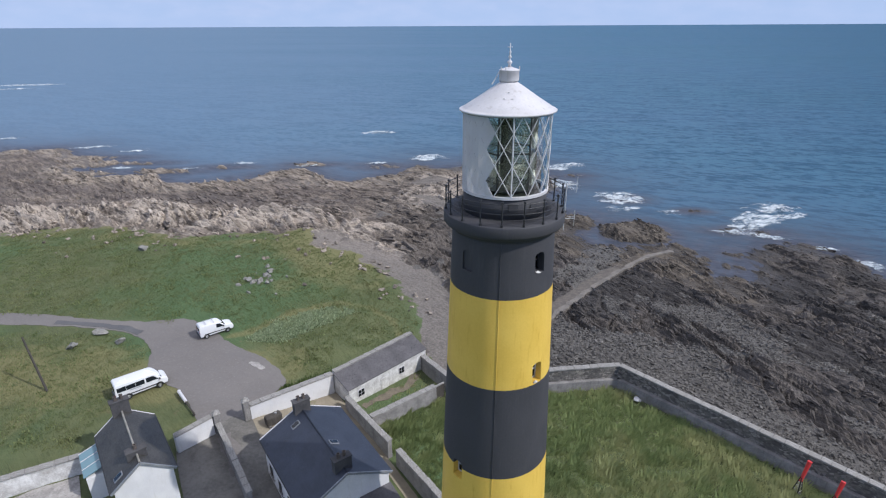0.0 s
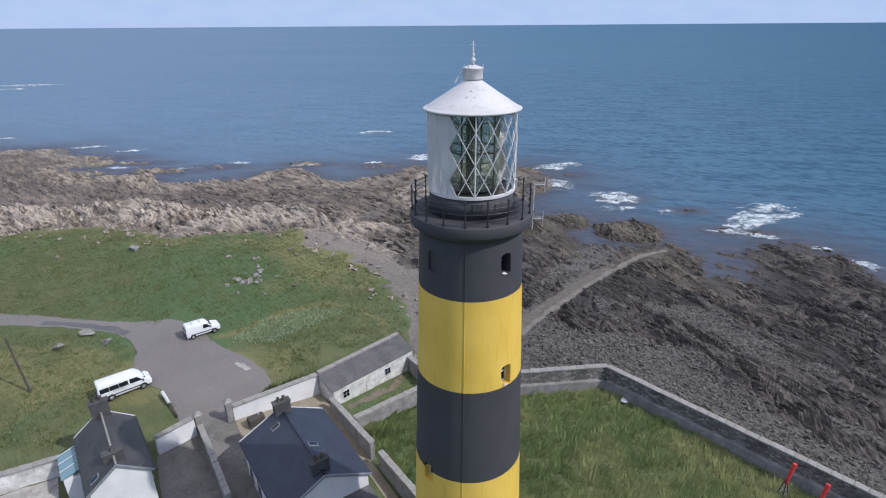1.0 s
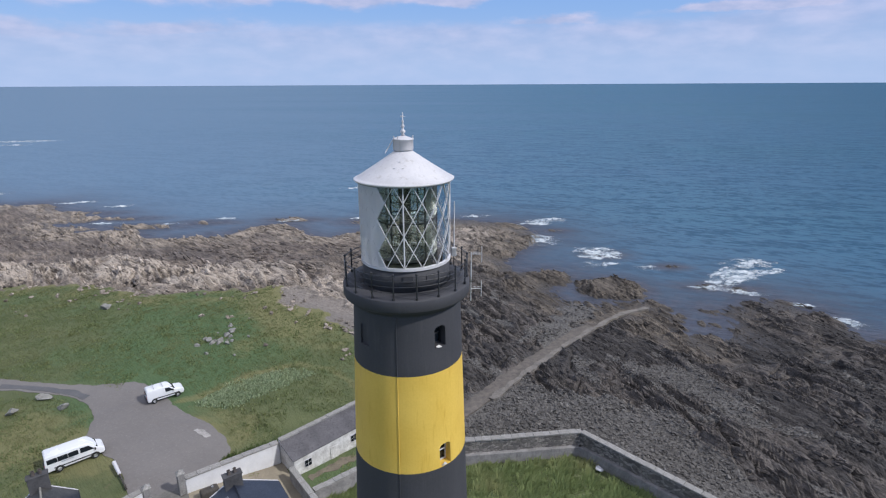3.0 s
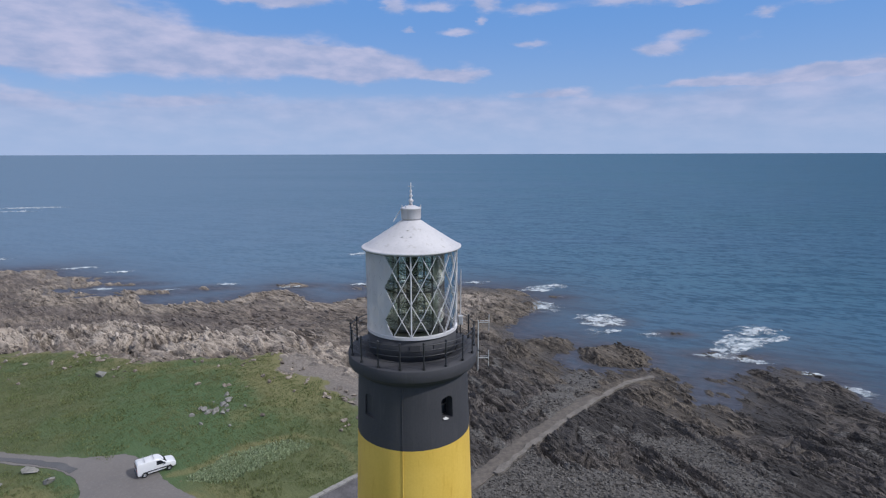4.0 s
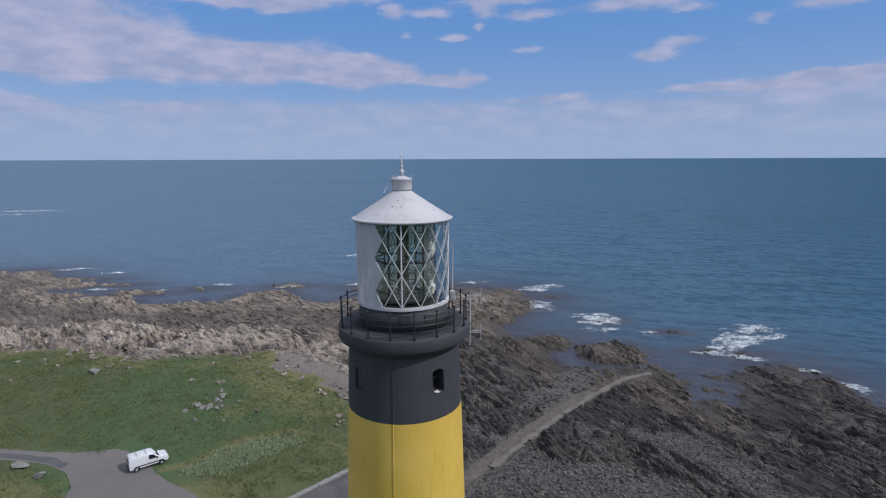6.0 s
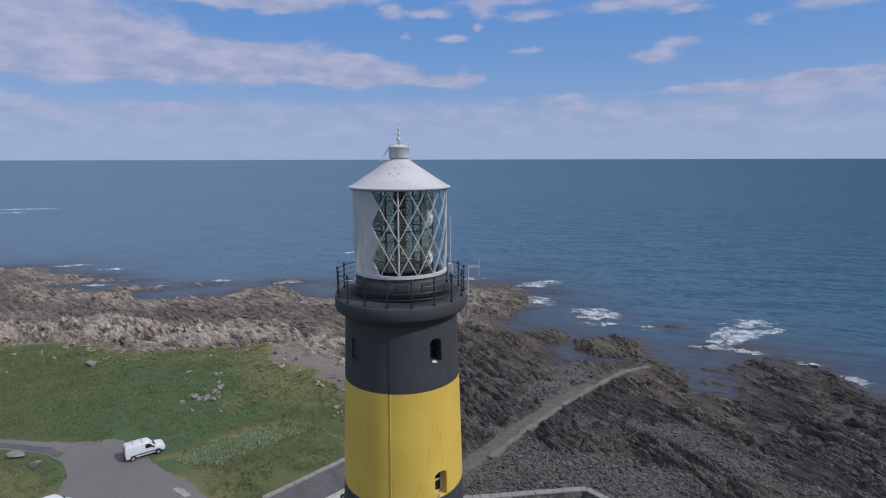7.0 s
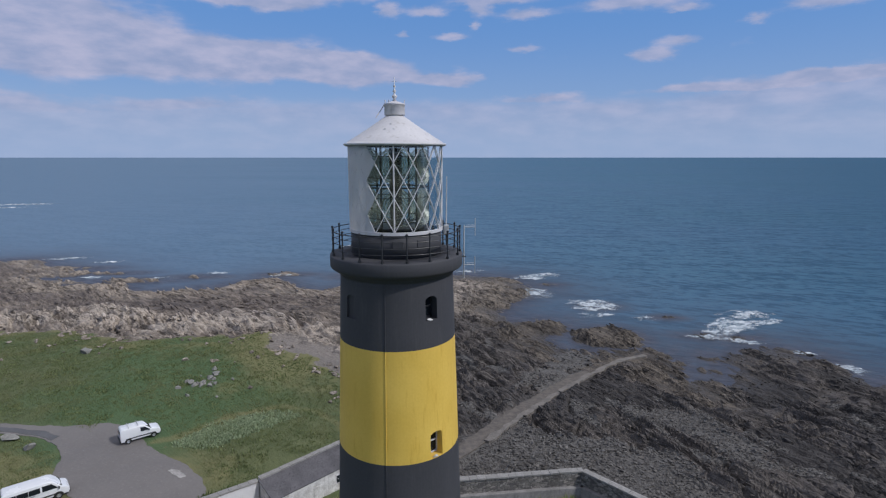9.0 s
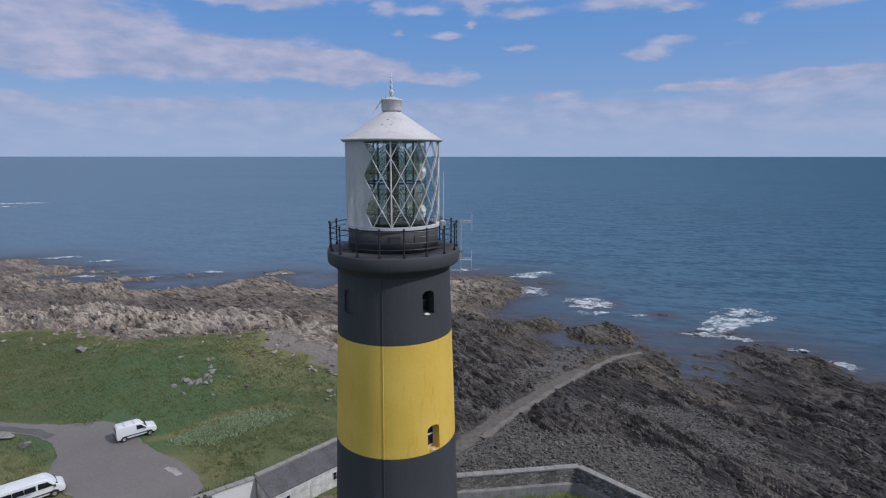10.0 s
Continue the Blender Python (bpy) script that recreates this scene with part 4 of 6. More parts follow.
# gallery
prof = [(2.2, 32.95), (2.735, 32.95), (2.77, 33.02), (2.83, 33.1), (2.95, 33.19), (3.08, 33.26), (3.16, 33.32), (3.2, 33.4), (3.2, 33.88), (3.17, 33.93), (2.1, 33.95), (2.1, 32.95)]
part("gallery", lathe([(r, z - TB) for r, z in prof], 128), black, tower, "black corbelled gallery", True)
part("lantern_base", lathe([(r, z - TB) for r, z in ((2.1, 33.95), (2.17, 33.95), (2.17, 35.05), (2.0, 35.05))], 96), black, tower, "black lantern plinth", True)
for i in range(2):
    a = radians(-84 + 30 * i)
    bm = box((0.5, 0.05, 0.35), (0, 0, 0), 0.02)
    bmesh.ops.transform(bm, matrix=pose(2.18 * math.cos(a), 2.18 * math.sin(a), 34.62 - TB, 0, 0, math.degrees(a) + 90), verts=bm.verts)
    part("vent_plate", bm, black, tower)
RAIL_R, POSTS = 3.08, 18
for i in range(POSTS):
    a = radians(-97.6 + 360 / POSTS * i)
    c, s = math.cos(a), math.sin(a)
    bm = rod((RAIL_R * c, RAIL_R * s, 33.9 - TB), (RAIL_R * c, RAIL_R * s, 35.12 - TB), 0.035)
    rod((RAIL_R * c, RAIL_R * s, 33.92 - TB), (RAIL_R * c, RAIL_R * s, 34.05 - TB), 0.07, bm=bm)
    for z, r in ((34.55, 0.05), (35.05, 0.055), (35.18, 0.07)):
        bmesh.ops.create_icosphere(bm, subdivisions=1, radius=r, matrix=Matrix.Translation((RAIL_R * c, RAIL_R * s, z - TB)))
    part("post", bm, iron, tower)
for z, r in ((34.3, 0.016), (34.58, 0.016), (34.85, 0.016), (35.08, 0.024)):
    prof = [(RAIL_R + r * math.cos(k * math.pi / 3), z - TB + r * math.sin(k * math.pi / 3)) for k in range(7)]
    part("rail", lathe(prof, 72), iron, tower)

# lantern glazing: diamond panes between crossing bars
LAN_R, LAN_Z, COL, ROW = 2.19, 35.15, 11.25, 0.775


def node(i, j, r=LAN_R):
    a = radians(-88 + COL * i)
    return Vector((r * math.cos(a), r * math.sin(a), LAN_Z + ROW * j - TB))


for j in range(6):
    for i in range(32):
        if (i + j) % 2 == 0:
            continue
        ang = (-88 + COL * i + 180) % 360 - 180
        blank = ang < -112 or ang > 128
        bm = bmesh.new()
        r = LAN_R + (0.04 if blank else -0.01)
        left, right, mid = node(i - 1, j, r), node(i + 1, j, r), node(i, j, r)
        up, down = node(i, min(j + 1, 5), r), node(i, max(j - 1, 0), r)
        vl, vr, vm = bm.verts.new(left), bm.verts.new(right), bm.verts.new(mid)
        if j < 5:
            vu = bm.verts.new(up)
            bm.faces.new((vl, vm, vu))
            bm.faces.new((vm, vr, vu))
        if j > 0:
            vd = bm.verts.new(down)
            bm.faces.new((vl, vd, vm))
            bm.faces.new((vm, vd, vr))
        bmesh.ops.solidify(bm, geom=bm.faces[:], thickness=0.012)
        ob = part("pane", bm, panel_white if blank else clear_glass, tower, "blank white panel" if blank else "clear diamond pane")
        if not blank:
            ob.visible_shadow = False
for lean in (-1, 1):
    for k in range(16):
        bm = bmesh.new()
        for s in range(10):
            a, b = node(2 * k + lean * 0.5 * s, 0.5 * s, LAN_R + 0.015), node(2 * k + lean * 0.5 * (s + 1), 0.5 * (s + 1), LAN_R + 0.015)
            rod(a, b, 0.02, 6, bm=bm)
        part("glazing_bar", bm, white_paint, tower)
for k in (0, 8, 16, 24):
    part("mullion", rod(node(k, 0, LAN_R + 0.01), node(k, 5, LAN_R + 0.01), 0.035, 8), white_paint, tower)
for z, r0, tall in ((35.03, 2.24, 0.14), (38.98, 2.22, 0.14)):
    part("sill_ring", lathe([(r0 - 0.14, z - TB), (r0, z - TB), (r0, z + tall - TB), (r0 - 0.14, z + tall - TB), (r0 - 0.14, z - TB)], 96), white_paint, tower, "white metal ring")
prof = [(2.1, 39.06), (2.38, 39.02), (2.4, 39.03), (2.42, 39.09), (2.37, 39.12), (2.3, 39.12), (2.2, 39.2), (1.7, 39.52), (1.2, 39.84), (0.8, 40.11), (0.52, 40.3), (0.43, 40.36)]
part("roof", lathe([(r, z - TB) for r, z in prof], 96), roof_paint, tower, "white conical metal roof with faint rust stains", True)
prof = [(0.42, 40.3), (0.42, 40.4), (0.47, 40.41), (0.48, 40.44), (0.48, 40.87), (0.5, 40.88), (0.5, 40.93), (0.46, 40.94), (0.28, 41.0), (0.12, 41.05), (0.0, 41.06)]
part("roof_vent", lathe([(r, z - TB) for r, z in prof], 48), white_paint, tower, "white drum ventilator", True)
prof = [(0.0, 41.04), (0.1, 41.06), (0.06, 41.16), (0.12, 41.24), (0.12, 41.29), (0.05, 41.36), (0.04, 41.43), (0.09, 41.5), (0.04, 41.58), (0.03, 41.65), (0.065, 41.72), (0.025, 41.79), (0.02, 42.1), (0.0, 42.14)]
fin = part("finial", lathe([(r, z - TB) for r, z in prof], 16), white_paint, tower, "white turned finial", True)
bm = rod((-0.12, 0, 41.95 - TB), (0.12, 0, 41.95 - TB), 0.014)
rod((0, -0.12, 41.95 - TB), (0, 0.12, 41.95 - TB), 0.014, bm=bm)
part("vane_arm", bm, white_paint, fin)
for ang in (-150, -118, -15):
    a = radians(ang)
    part("vent_prong", rod((0.47 * math.cos(a), 0.47 * math.sin(a), 40.9 - TB), (0.49 * math.cos(a), 0.49 * math.sin(a), 41.08 - TB), 0.022), white_paint, tower)
part("hand_rail", rod((-0.85, -0.3, 40.28 - TB), (-0.42, -0.1, 40.96 - TB), 0.025), white_paint, tower, "thin white stay rod")
for ang, r in ((-104, 1.42), (-96, 1.05), (-88, 1.42)):
    a, z = radians(ang), 39.12 + (2.3 - r) * 0.66
    hook = box((0.03, 0.09, 0.03), (0, 0, 0), 0.005)
    bmesh.ops.transform(hook, matrix=pose(r * math.cos(a), r * math.sin(a), z - TB + 0.03, 0, 0, ang), verts=hook.verts)
    part("roof_hook", hook, white_paint, tower)
part("gutter_ring", lathe([(r, z - TB) for r, z in ((2.24, 39.0), (2.33, 38.98), (2.35, 39.03), (2.24, 39.05), (2.24, 39.0))], 96), lead_grey, tower, "grey gutter under the roof edge")
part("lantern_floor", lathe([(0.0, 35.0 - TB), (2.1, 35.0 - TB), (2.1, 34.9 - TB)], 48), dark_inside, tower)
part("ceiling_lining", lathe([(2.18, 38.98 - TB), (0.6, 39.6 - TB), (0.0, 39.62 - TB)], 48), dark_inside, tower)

# optic in the lantern
optic = thing("lighthouse_lens", pose(TX, TY, 35.0), "large two-tier glass bullseye lens in a metal frame inside lantern", "lens")
part("pedestal", lathe([(0.0, 0.0), (1.0, 0.0), (1.0, 0.1), (1.3, 0.14), (1.3, 0.2), (0.0, 0.2)], 32), iron, optic)
for tier in (0, 1):
    for k in range(6):
        bm, fr = bmesh.new(), bmesh.new()
        for ring in range(1, 7):
            rr = 0.135 * ring
            lathe([(rr - 0.05, 0.0), (rr + 0.05, 0.0), (rr + 0.02, 0.1), (rr - 0.05, 0.0)], 28, bm=bm)
        bmesh.ops.create_icosphere(bm, subdivisions=2, radius=0.11)
        for sx, sz, px, pz in ((1.62, 0.05, 0, 0.93), (1.62, 0.05, 0, -0.93), (0.05, 1.86, 0.79, 0), (0.05, 1.86, -0.79, 0), (1.6, 0.03, 0, 0.48), (1.6, 0.03, 0, -0.48)):
            box((sx, sz, 0.08), (px, pz, 0.0), bm=fr)
        m = pose(0, 0, 1.15 + 1.88 * tier, 0, 0, 60 * k - 80) @ pose(1.38, 0, 0, 0, 90, 0) @ pose(0, 0, 0, 0, 0, 90)
        for b in (bm, fr):
            bmesh.ops.transform(b, matrix=m, verts=b.verts)
        ob = part("bullseye_panel", bm, lens_glass, optic, "ringed glass bullseye")
        ob.visible_shadow = False
        part("panel_frame", fr, iron, ob)
part("lamp_post", rod((0, 0, 0.15), (0, 0, 3.9), 0.3, 12), iron, optic)
part("lens_cap", lathe([(0.0, 4.05), (1.0, 4.02), (1.5, 3.99), (1.5, 3.95), (0.0, 3.95)], 32), iron, optic)

# aerials on the gallery
wa = radians(36)
whip = thing("whip_aerial", pose(TX + 3.02 * math.cos(wa), TY + 3.02 * math.sin(wa), 34.0), "slim white whip aerial with pale grey base box on gallery rail", "aerial")
part("mounting_pole", rod((0, 0, -0.05), (0, 0, 0.9), 0.03), iron, whip)
part("base_box", box((0.26, 0.22, 0.5), (0, -0.08, 0.78), 0.04), galvanised, whip, "pale grey box")
part("aerial_rod", rod((0, -0.08, 1.0), (0.02, -0.08, 3.52), 0.035, 8, 0.02), white_paint, whip, "white fibreglass rod")
da = radians(4)
dip = thing("dipole_aerial", pose(TX + 3.3 * math.cos(da), TY + 3.3 * math.sin(da), 32.55), "pale metal mast with two dipole aerials fixed beside gallery", "aerial")
part("mast", rod((0, 0, 0), (0, 0, 2.65), 0.028), galvanised, dip)
part("bracket", box((0.5, 0.05, 0.05), (-0.15, 0, 1.1)), iron, dip)
for z in (0.68, 2.56):
    part("arm", rod((0, 0, z), (0.54, 0, z), 0.02), galvanised, dip)
    bm = rod((0.54, 0, z - 0.42), (0.54, 0, z + 0.42), 0.018)
    rod((0.1, 0, z + 0.09), (0.54, 0, z + 0.09), 0.012, bm=bm)
    part("dipole", bm, galvanised, dip)


# ---- houses ----
def uv_slope(bm):
    """Lays u along the eaves and v up the slope, in metres."""
    layer = bm.loops.layers.uv.new("UVMap")
    for f in bm.faces:
        for l in f.loops:
            x, y, z = l.vert.co
            l[layer].uv = (x, y)


def house(name, m, half_len, half_wid, eave, ridge, slate, label, chimneys, skylights, openings):
    """A gabled cottage: local x along the ridge, heights from its ground."""
    root = thing(name, m, label, "house")
    rise = ridge - eave
    bm = prism([(-half_wid, -0.8), (half_wid, -0.8), (half_wid, eave), (0, ridge - 0.1), (-half_wid, eave)], 2 * half_len)
    bmesh.ops.transform(bm, matrix=pose(0, 0, 0, 0, 0, -90), verts=bm.verts)
    wall = part("wall", bm, whitewash, root, "whitewashed walls")
    slope = math.degrees(math.atan2(rise, half_wid))
    length = math.hypot(rise, half_wid) + 0.3
    for side in (-1, 1):
        bm = box((2 * half_len + 0.16, length, 0.12), (0, 0, 0))
        t = pose(0, 0, ridge, side * -slope, 0, 0) @ pose(0, side * length / 2, 0)
        uv_slope(bm)
        bmesh.ops.transform(bm, matrix=t, verts=bm.verts)
        part("roof_slope", bm, slate, root, "slate roof slope")
        for end in (-1, 1):
            bm = box((0.1, length, 0.2), (end * (half_len + 0.12), 0, 0.0), 0.01)
            bmesh.ops.transform(bm, matrix=t, verts=bm.verts)
            part("verge", bm, white_paint if end < 0 else lead_grey, root, "painted verge board")
        gut = rod((-half_len - 0.05, side * (half_wid + 0.3), eave - 0.2), (half_len + 0.05, side * (half_wid + 0.3), eave - 0.2), 0.06)
        part("gutter", gut, black_plastic, root, "black gutter")
    bm = bmesh.new()
    steps = int(half_len * 2 / 0.45)
    for i in range(steps):
        x = -half_len + (i + 0.5) * 2 * half_len / steps
        rod((x - 0.215, 0, ridge + 0.06), (x + 0.215, 0, ridge + 0.06), 0.085, 8, bm=bm)
    part("ridge_tiles", bm, cream if slate is slate_brown else slate, root, "cream ridge tiles" if slate is slate_brown else "dark slate ridge")
    for x, tall, pots in chimneys:
        bm = box((0.62, 1.5, tall), (x, 0, ridge + tall / 2 - 0.6), 0.03)
        box((0.74, 1.62, 0.14), (x, 0, ridge + tall - 0.55), 0.03, bm=bm)
        stack = part("chimney", bm, chimney_mat, root, "dark rendered chimney stack")
        for k in range(pots):
            y = (k - (pots - 1) / 2) * 0.5
            pot = lathe([(0.0, 0.0), (0.16, 0.0), (0.13, 0.35), (0.16, 0.42), (0.1, 0.42), (0.1, 0.1)], 14)
            bmesh.ops.translate(pot, verts=pot.verts, vec=(x, y, ridge + tall - 0.5))
            part("chimney_pot", pot, clay, stack, "dark clay pot")
    for x, along_slope, side in skylights:
        t = pose(0, 0, ridge, side * -slope, 0, 0) @ pose(x, side * along_slope, 0.09)
        bm = box((0.52, 0.86, 0.1), (0, 0, 0), 0.01)
        bmesh.ops.transform(bm, matrix=t, verts=bm.verts)
        frame_ob = part("skylight", bm, lead_grey, root, "roof window with pale frame")
        bm = box((0.4, 0.72, 0.04), (0, 0, 0.045))
        bmesh.ops.transform(bm, matrix=t, verts=bm.verts)
        part("pane", bm, window_glass, frame_ob)
    for x, z, wd, h, side, is_door in openings:
        if side in (-1, 1):
            t = pose(x, side * (half_wid + 0.005), z)
        else:
            t = pose((half_len + 0.005) * (side // 2), x, z, 0, 0, 90)
        bm = box((wd + 0.16, 0.12, h + 0.16))
        bmesh.ops.transform(bm, matrix=t, verts=bm.verts)
        o = part("door" if is_door else "window", bm, tar_wood if is_door else white_paint, root, "dark plank door" if is_door else "white framed sash window")
        if not is_door:
            for sx in (-1, 1):
                for sz in (-1, 1):
                    bm = box((wd / 2 - 0.03, 0.14, h / 2 - 0.03), (sx * wd / 4, 0, sz * h / 4))
                    bmesh.ops.transform(bm, matrix=t, verts=bm.verts)
                    part("pane", bm, window_glass, o)
            bm = box((wd + 0.3, 0.26, 0.08), (0, 0, -h / 2 - 0.1))
            bmesh.ops.transform(bm, matrix=t, verts=bm.verts)
            part("sill", bm, stone, o)
    return root


B_Z = 3.5
house_b = house("cottage", pose(-10.49, 37.94, B_Z, 0, 0, -54.7), 4.95, 3.7, 8.2 - B_Z, 10.1 - B_Z, slate_navy,
                "whitewashed cottage with blue-black slate roof and two dark chimneys", [(-4.5, 1.6, 2), (4.1, 1.5, 2)],
                [(-3.3, 1.2, -1), (0.9, 0.75, 1)],
                [(-3.4, 2.2, 0.9, 1.3, -1, 0), (-1.1, 2.2, 0.9, 1.3, -1, 0), (1.3, 1.6, 1.0, 2.1, -1, 1), (3.4, 2.2, 0.9, 1.3, -1, 0), (-0.6, 3.6, 0.8, 1.0, 2, 0)])
annex = thing("cottage_annex", pose(-10.49, 37.94, B_Z, 0, 0, -54.7), "low whitewashed annex with grey slate lean-to roof beside cottage", "annex")
part("wall", box((2.6, 3.4, 3.6), (4.95 + 1.42, 1.9, 1.0)), whitewash, annex)
bm = box((3.0, 3.8, 0.12), (0, 0, 0))
uv_slope(bm)
bmesh.ops.transform(bm, matrix=pose(6.45, 1.9, 3.1, 0, 12, 0), verts=bm.verts)
part("roof_slope", bm, slate_old, annex, "grey slate lean-to roof")

A_Z = 4.9
house_a = house("cottage", pose(-26.9, 37.8, A_Z, 0, 0, -52.0), 4.1, 2.2, 8.8 - A_Z, 10.5 - A_Z, slate_brown,
                "whitewashed cottage with weathered brown slate roof and two chimneys", [(-4.0, 1.7, 2), (2.7, 0.9, 1)],
                [(3.3, 2.0, -1)], [(0.0, 2.4, 0.9, 1.3, 1, 0), (2.2, 2.4, 0.9, 1.3, 1, 0), (-2.4, 2.4, 0.9, 1.3, 1, 0)])
lean = thing("glazed_porch", pose(-26.58, 37.75, A_Z, 0, 0, -52.0), "white lean-to porch with pale blue glazed roof beside cottage", "porch")
part("wall", box((3.7, 1.5, 3.4), (-2.4, -2.55 - 0.76, 0.9)), whitewash, lean)
for k in range(3):
    t = pose(-3.6 + 1.16 * k, -2.55 - 0.8, 2.95, 18, 0, 0)
    bm = box((1.1, 1.8, 0.06))
    bmesh.ops.transform(bm, matrix=t, verts=bm.verts)
    part("roof_pane", bm, roof_glass, lean, "pale blue roof glazing")
    bm = box((0.07, 1.84, 0.12), (-0.58, 0, 0.01))
    bmesh.ops.transform(bm, matrix=t, verts=bm.verts)
    part("glazing_bar", bm, white_paint, lean)

# ---- outbuilding ----
OUT = pose(-12.45, 52.35, 3.2, 0, 0, 45.3)
shed = thing("outbuilding", OUT, "long low stone store with worn whitewash and mossy grey slate roof", "outbuilding")
bm = bmesh.new()
quad = [(-2.75, -0.6), (0, -0.6), (0, 3.1), (-2.75, 2.15)]
a = [bm.verts.new((0, y, z)) for y, z in quad]
b = [bm.verts.new((11.6, y, z)) for y, z in quad]
bm.faces.new(a)
bm.faces.new(b[::-1])
for i in range(4):
    bm.faces.new((a[i], b[i], b[(i + 1) % 4], a[(i + 1) % 4]))
bmesh.ops.recalc_face_normals(bm, faces=bm.faces)
shell = part("wall", bm, bare_wash, shed, "worn whitewashed stone walls")
bm = box((11.9, 2.98, 0.1))
uv_slope(bm)
bmesh.ops.transform(bm, matrix=pose(5.8, -1.42, 2.73, math.degrees(math.atan2(0.95, 2.75)), 0, 0), verts=bm.verts)
part("roof_slope", bm, slate_old, shed, "mossy grey slate roof")
for x in (1.6, 7.6):
    bm = box((0.9, 0.1, 0.9), (x, -2.76, 1.2))
    wd = part("window", bm, white_paint, shed, "small white framed window")
    for sx in (-1, 1):
        for sz in (-1, 1):
            part("pane", box((0.37, 0.03, 0.37), (x + sx * 0.21, -2.82, 1.2 + sz * 0.21)), window_glass, wd)
bm = box((0.95, 0.1, 1.7), (4.9, -2.76, 0.65))
part("door", bm, bare_wash, shed, "bleached plank door")


# ---- walls round the lighthouse grounds ----
COPINGS = []


def stone_wall(name, p, q, top, base, thick, mat, label, plinth=0.0, cope=0.16):
    p, q = Vector(p), Vector(q)
    d = q - p
    root = thing(name, pose(p.x, p.y, base, 0, 0, math.degrees(math.atan2(d.y, d.x))), label, "wall", kind="structure")
    tall = top - base
    steps = max(2, int(d.length / 1.2))
    bm = bmesh.new()
    rng = random.Random(int(p.x * 10) + 5)
    rows = []
    for i in range(steps + 1):
        x = d.length * i / steps
        j = rng.uniform(-0.03, 0.03)
        rows.append([bm.verts.new((x, y + j, z)) for y, z in ((-thick / 2 - 0.05, -0.7), (-thick / 2, tall), (thick / 2, tall), (thick / 2 + 0.05, -0.7))])
    for a, b in zip(rows, rows[1:]):
        for k in range(4):
            bm.faces.new((a[k], b[k], b[(k + 1) % 4], a[(k + 1) % 4]))
    bm.faces.new(rows[0])
    bm.faces.new(rows[-1][::-1])
    bmesh.ops.recalc_face_normals(bm, faces=bm.faces)
    part("wall_face", bm, mat, root)
    if plinth:
        part("plinth", box((d.length, 0.6, tall * 0.48 + 0.7), (d.length / 2, plinth * (thick / 2 + 0.15), tall * 0.24 - 0.35), 0.05), render_stone, root, "lower wall with narrow ledge")
    if cope:
        COPINGS.append((root, d.length, tall, thick, cope))
    return root


stone_wall("wall_north", (1.0, 53.2), (20.9, 55.5), 5.25, 2.4, 0.55, stone, "tall grey stone boundary wall with pale coping", -1)
stone_wall("wall_east", (20.9, 55.4), (62, 12.0), 5.25, 2.4, 0.55, stone, "tall grey stone boundary wall with pale coping", -1)
stone_wall("wall_yard_east", (-2.7, 58.2), (1.0, 53.4), 4.75, 2.5, 0.5, render_stone, "grey stone yard wall with pale coping")
stone_wall("wall_yard_south", (-7.7, 46.9), (-1.05, 52.15), 4.75, 2.7, 0.5, render_stone, "grey stone yard wall with pale coping")
stone_wall("wall_garden", (-10.7, 49.9), (-5.3, 43.0), 5.0, 2.9, 0.42, render_stone, "grey stone garden wall with rounded pale coping")
stone_wall("wall_garden", (-4.45, 42.1), (1.0, 34.8), 4.8, 2.7, 0.42, render_stone, "grey stone garden wall with rounded pale coping")
stone_wall("wall_white", (-20.3, 47.0), (-12.7, 52.5), 6.2, 3.6, 0.5, whitewash, "whitewashed boundary wall with grey stone coping")
stone_wall("wall_white", (-25.6, 41.7), (-23.2, 44.5), 6.8, 4.6, 0.45, whitewash, "whitewashed boundary wall with grey stone coping")
stone_wall("wall_parapet", (-12.55, 52.45), (-4.25, 60.85), 6.45, 3.0, 0.4, bare_wash, "low stone parapet behind the outbuilding roof")
stone_wall("wall_lane", (-22.5, 44.3), (-16.5, 35.6), 6.1, 4.1, 0.36, render_stone, "grey stone lane wall with coping")
stone_wall("wall_west", (-60, 24.4), (-33.0, 39.2), 6.8, 5.0, 0.5, bare_wash, "rough stone field wall with worn whitewash")
for x, y, top in ((-22.8, 44.7, 7.1), (-20.6, 46.8, 7.0)):
    g = thing("gate_pillar", pose(x, y, 4.6, 0, 0, -50), "square grey stone gate pillar with pyramid cap", "gate pillar", "gate pillars")
    part("shaft", box((0.62, 0.62, top - 4.6), (0, 0, (top - 4.6) / 2), 0.04), render_stone, g)
    bm = bmesh.new()
    bmesh.ops.create_cone(bm, cap_ends=True, segments=4, radius1=0.56, radius2=0.1, depth=0.32, matrix=pose(0, 0, top - 4.6 + 0.16, 0, 0, 45))
    part("cap", bm, coping_mat, g, "weathered stone cap")
strip("path", [(-11.9, 50.4), (-9.6, 46.6), (-5.2, 40.6), (0.0, 33)], [(-11.0, 50.2), (-8.7, 47.3), (-4.4, 41.2), (0.8, 33.7)], path_mat, on_turf,
      "pale concrete path along garden wall", "path", lift=0.05, rows=30, across=3)


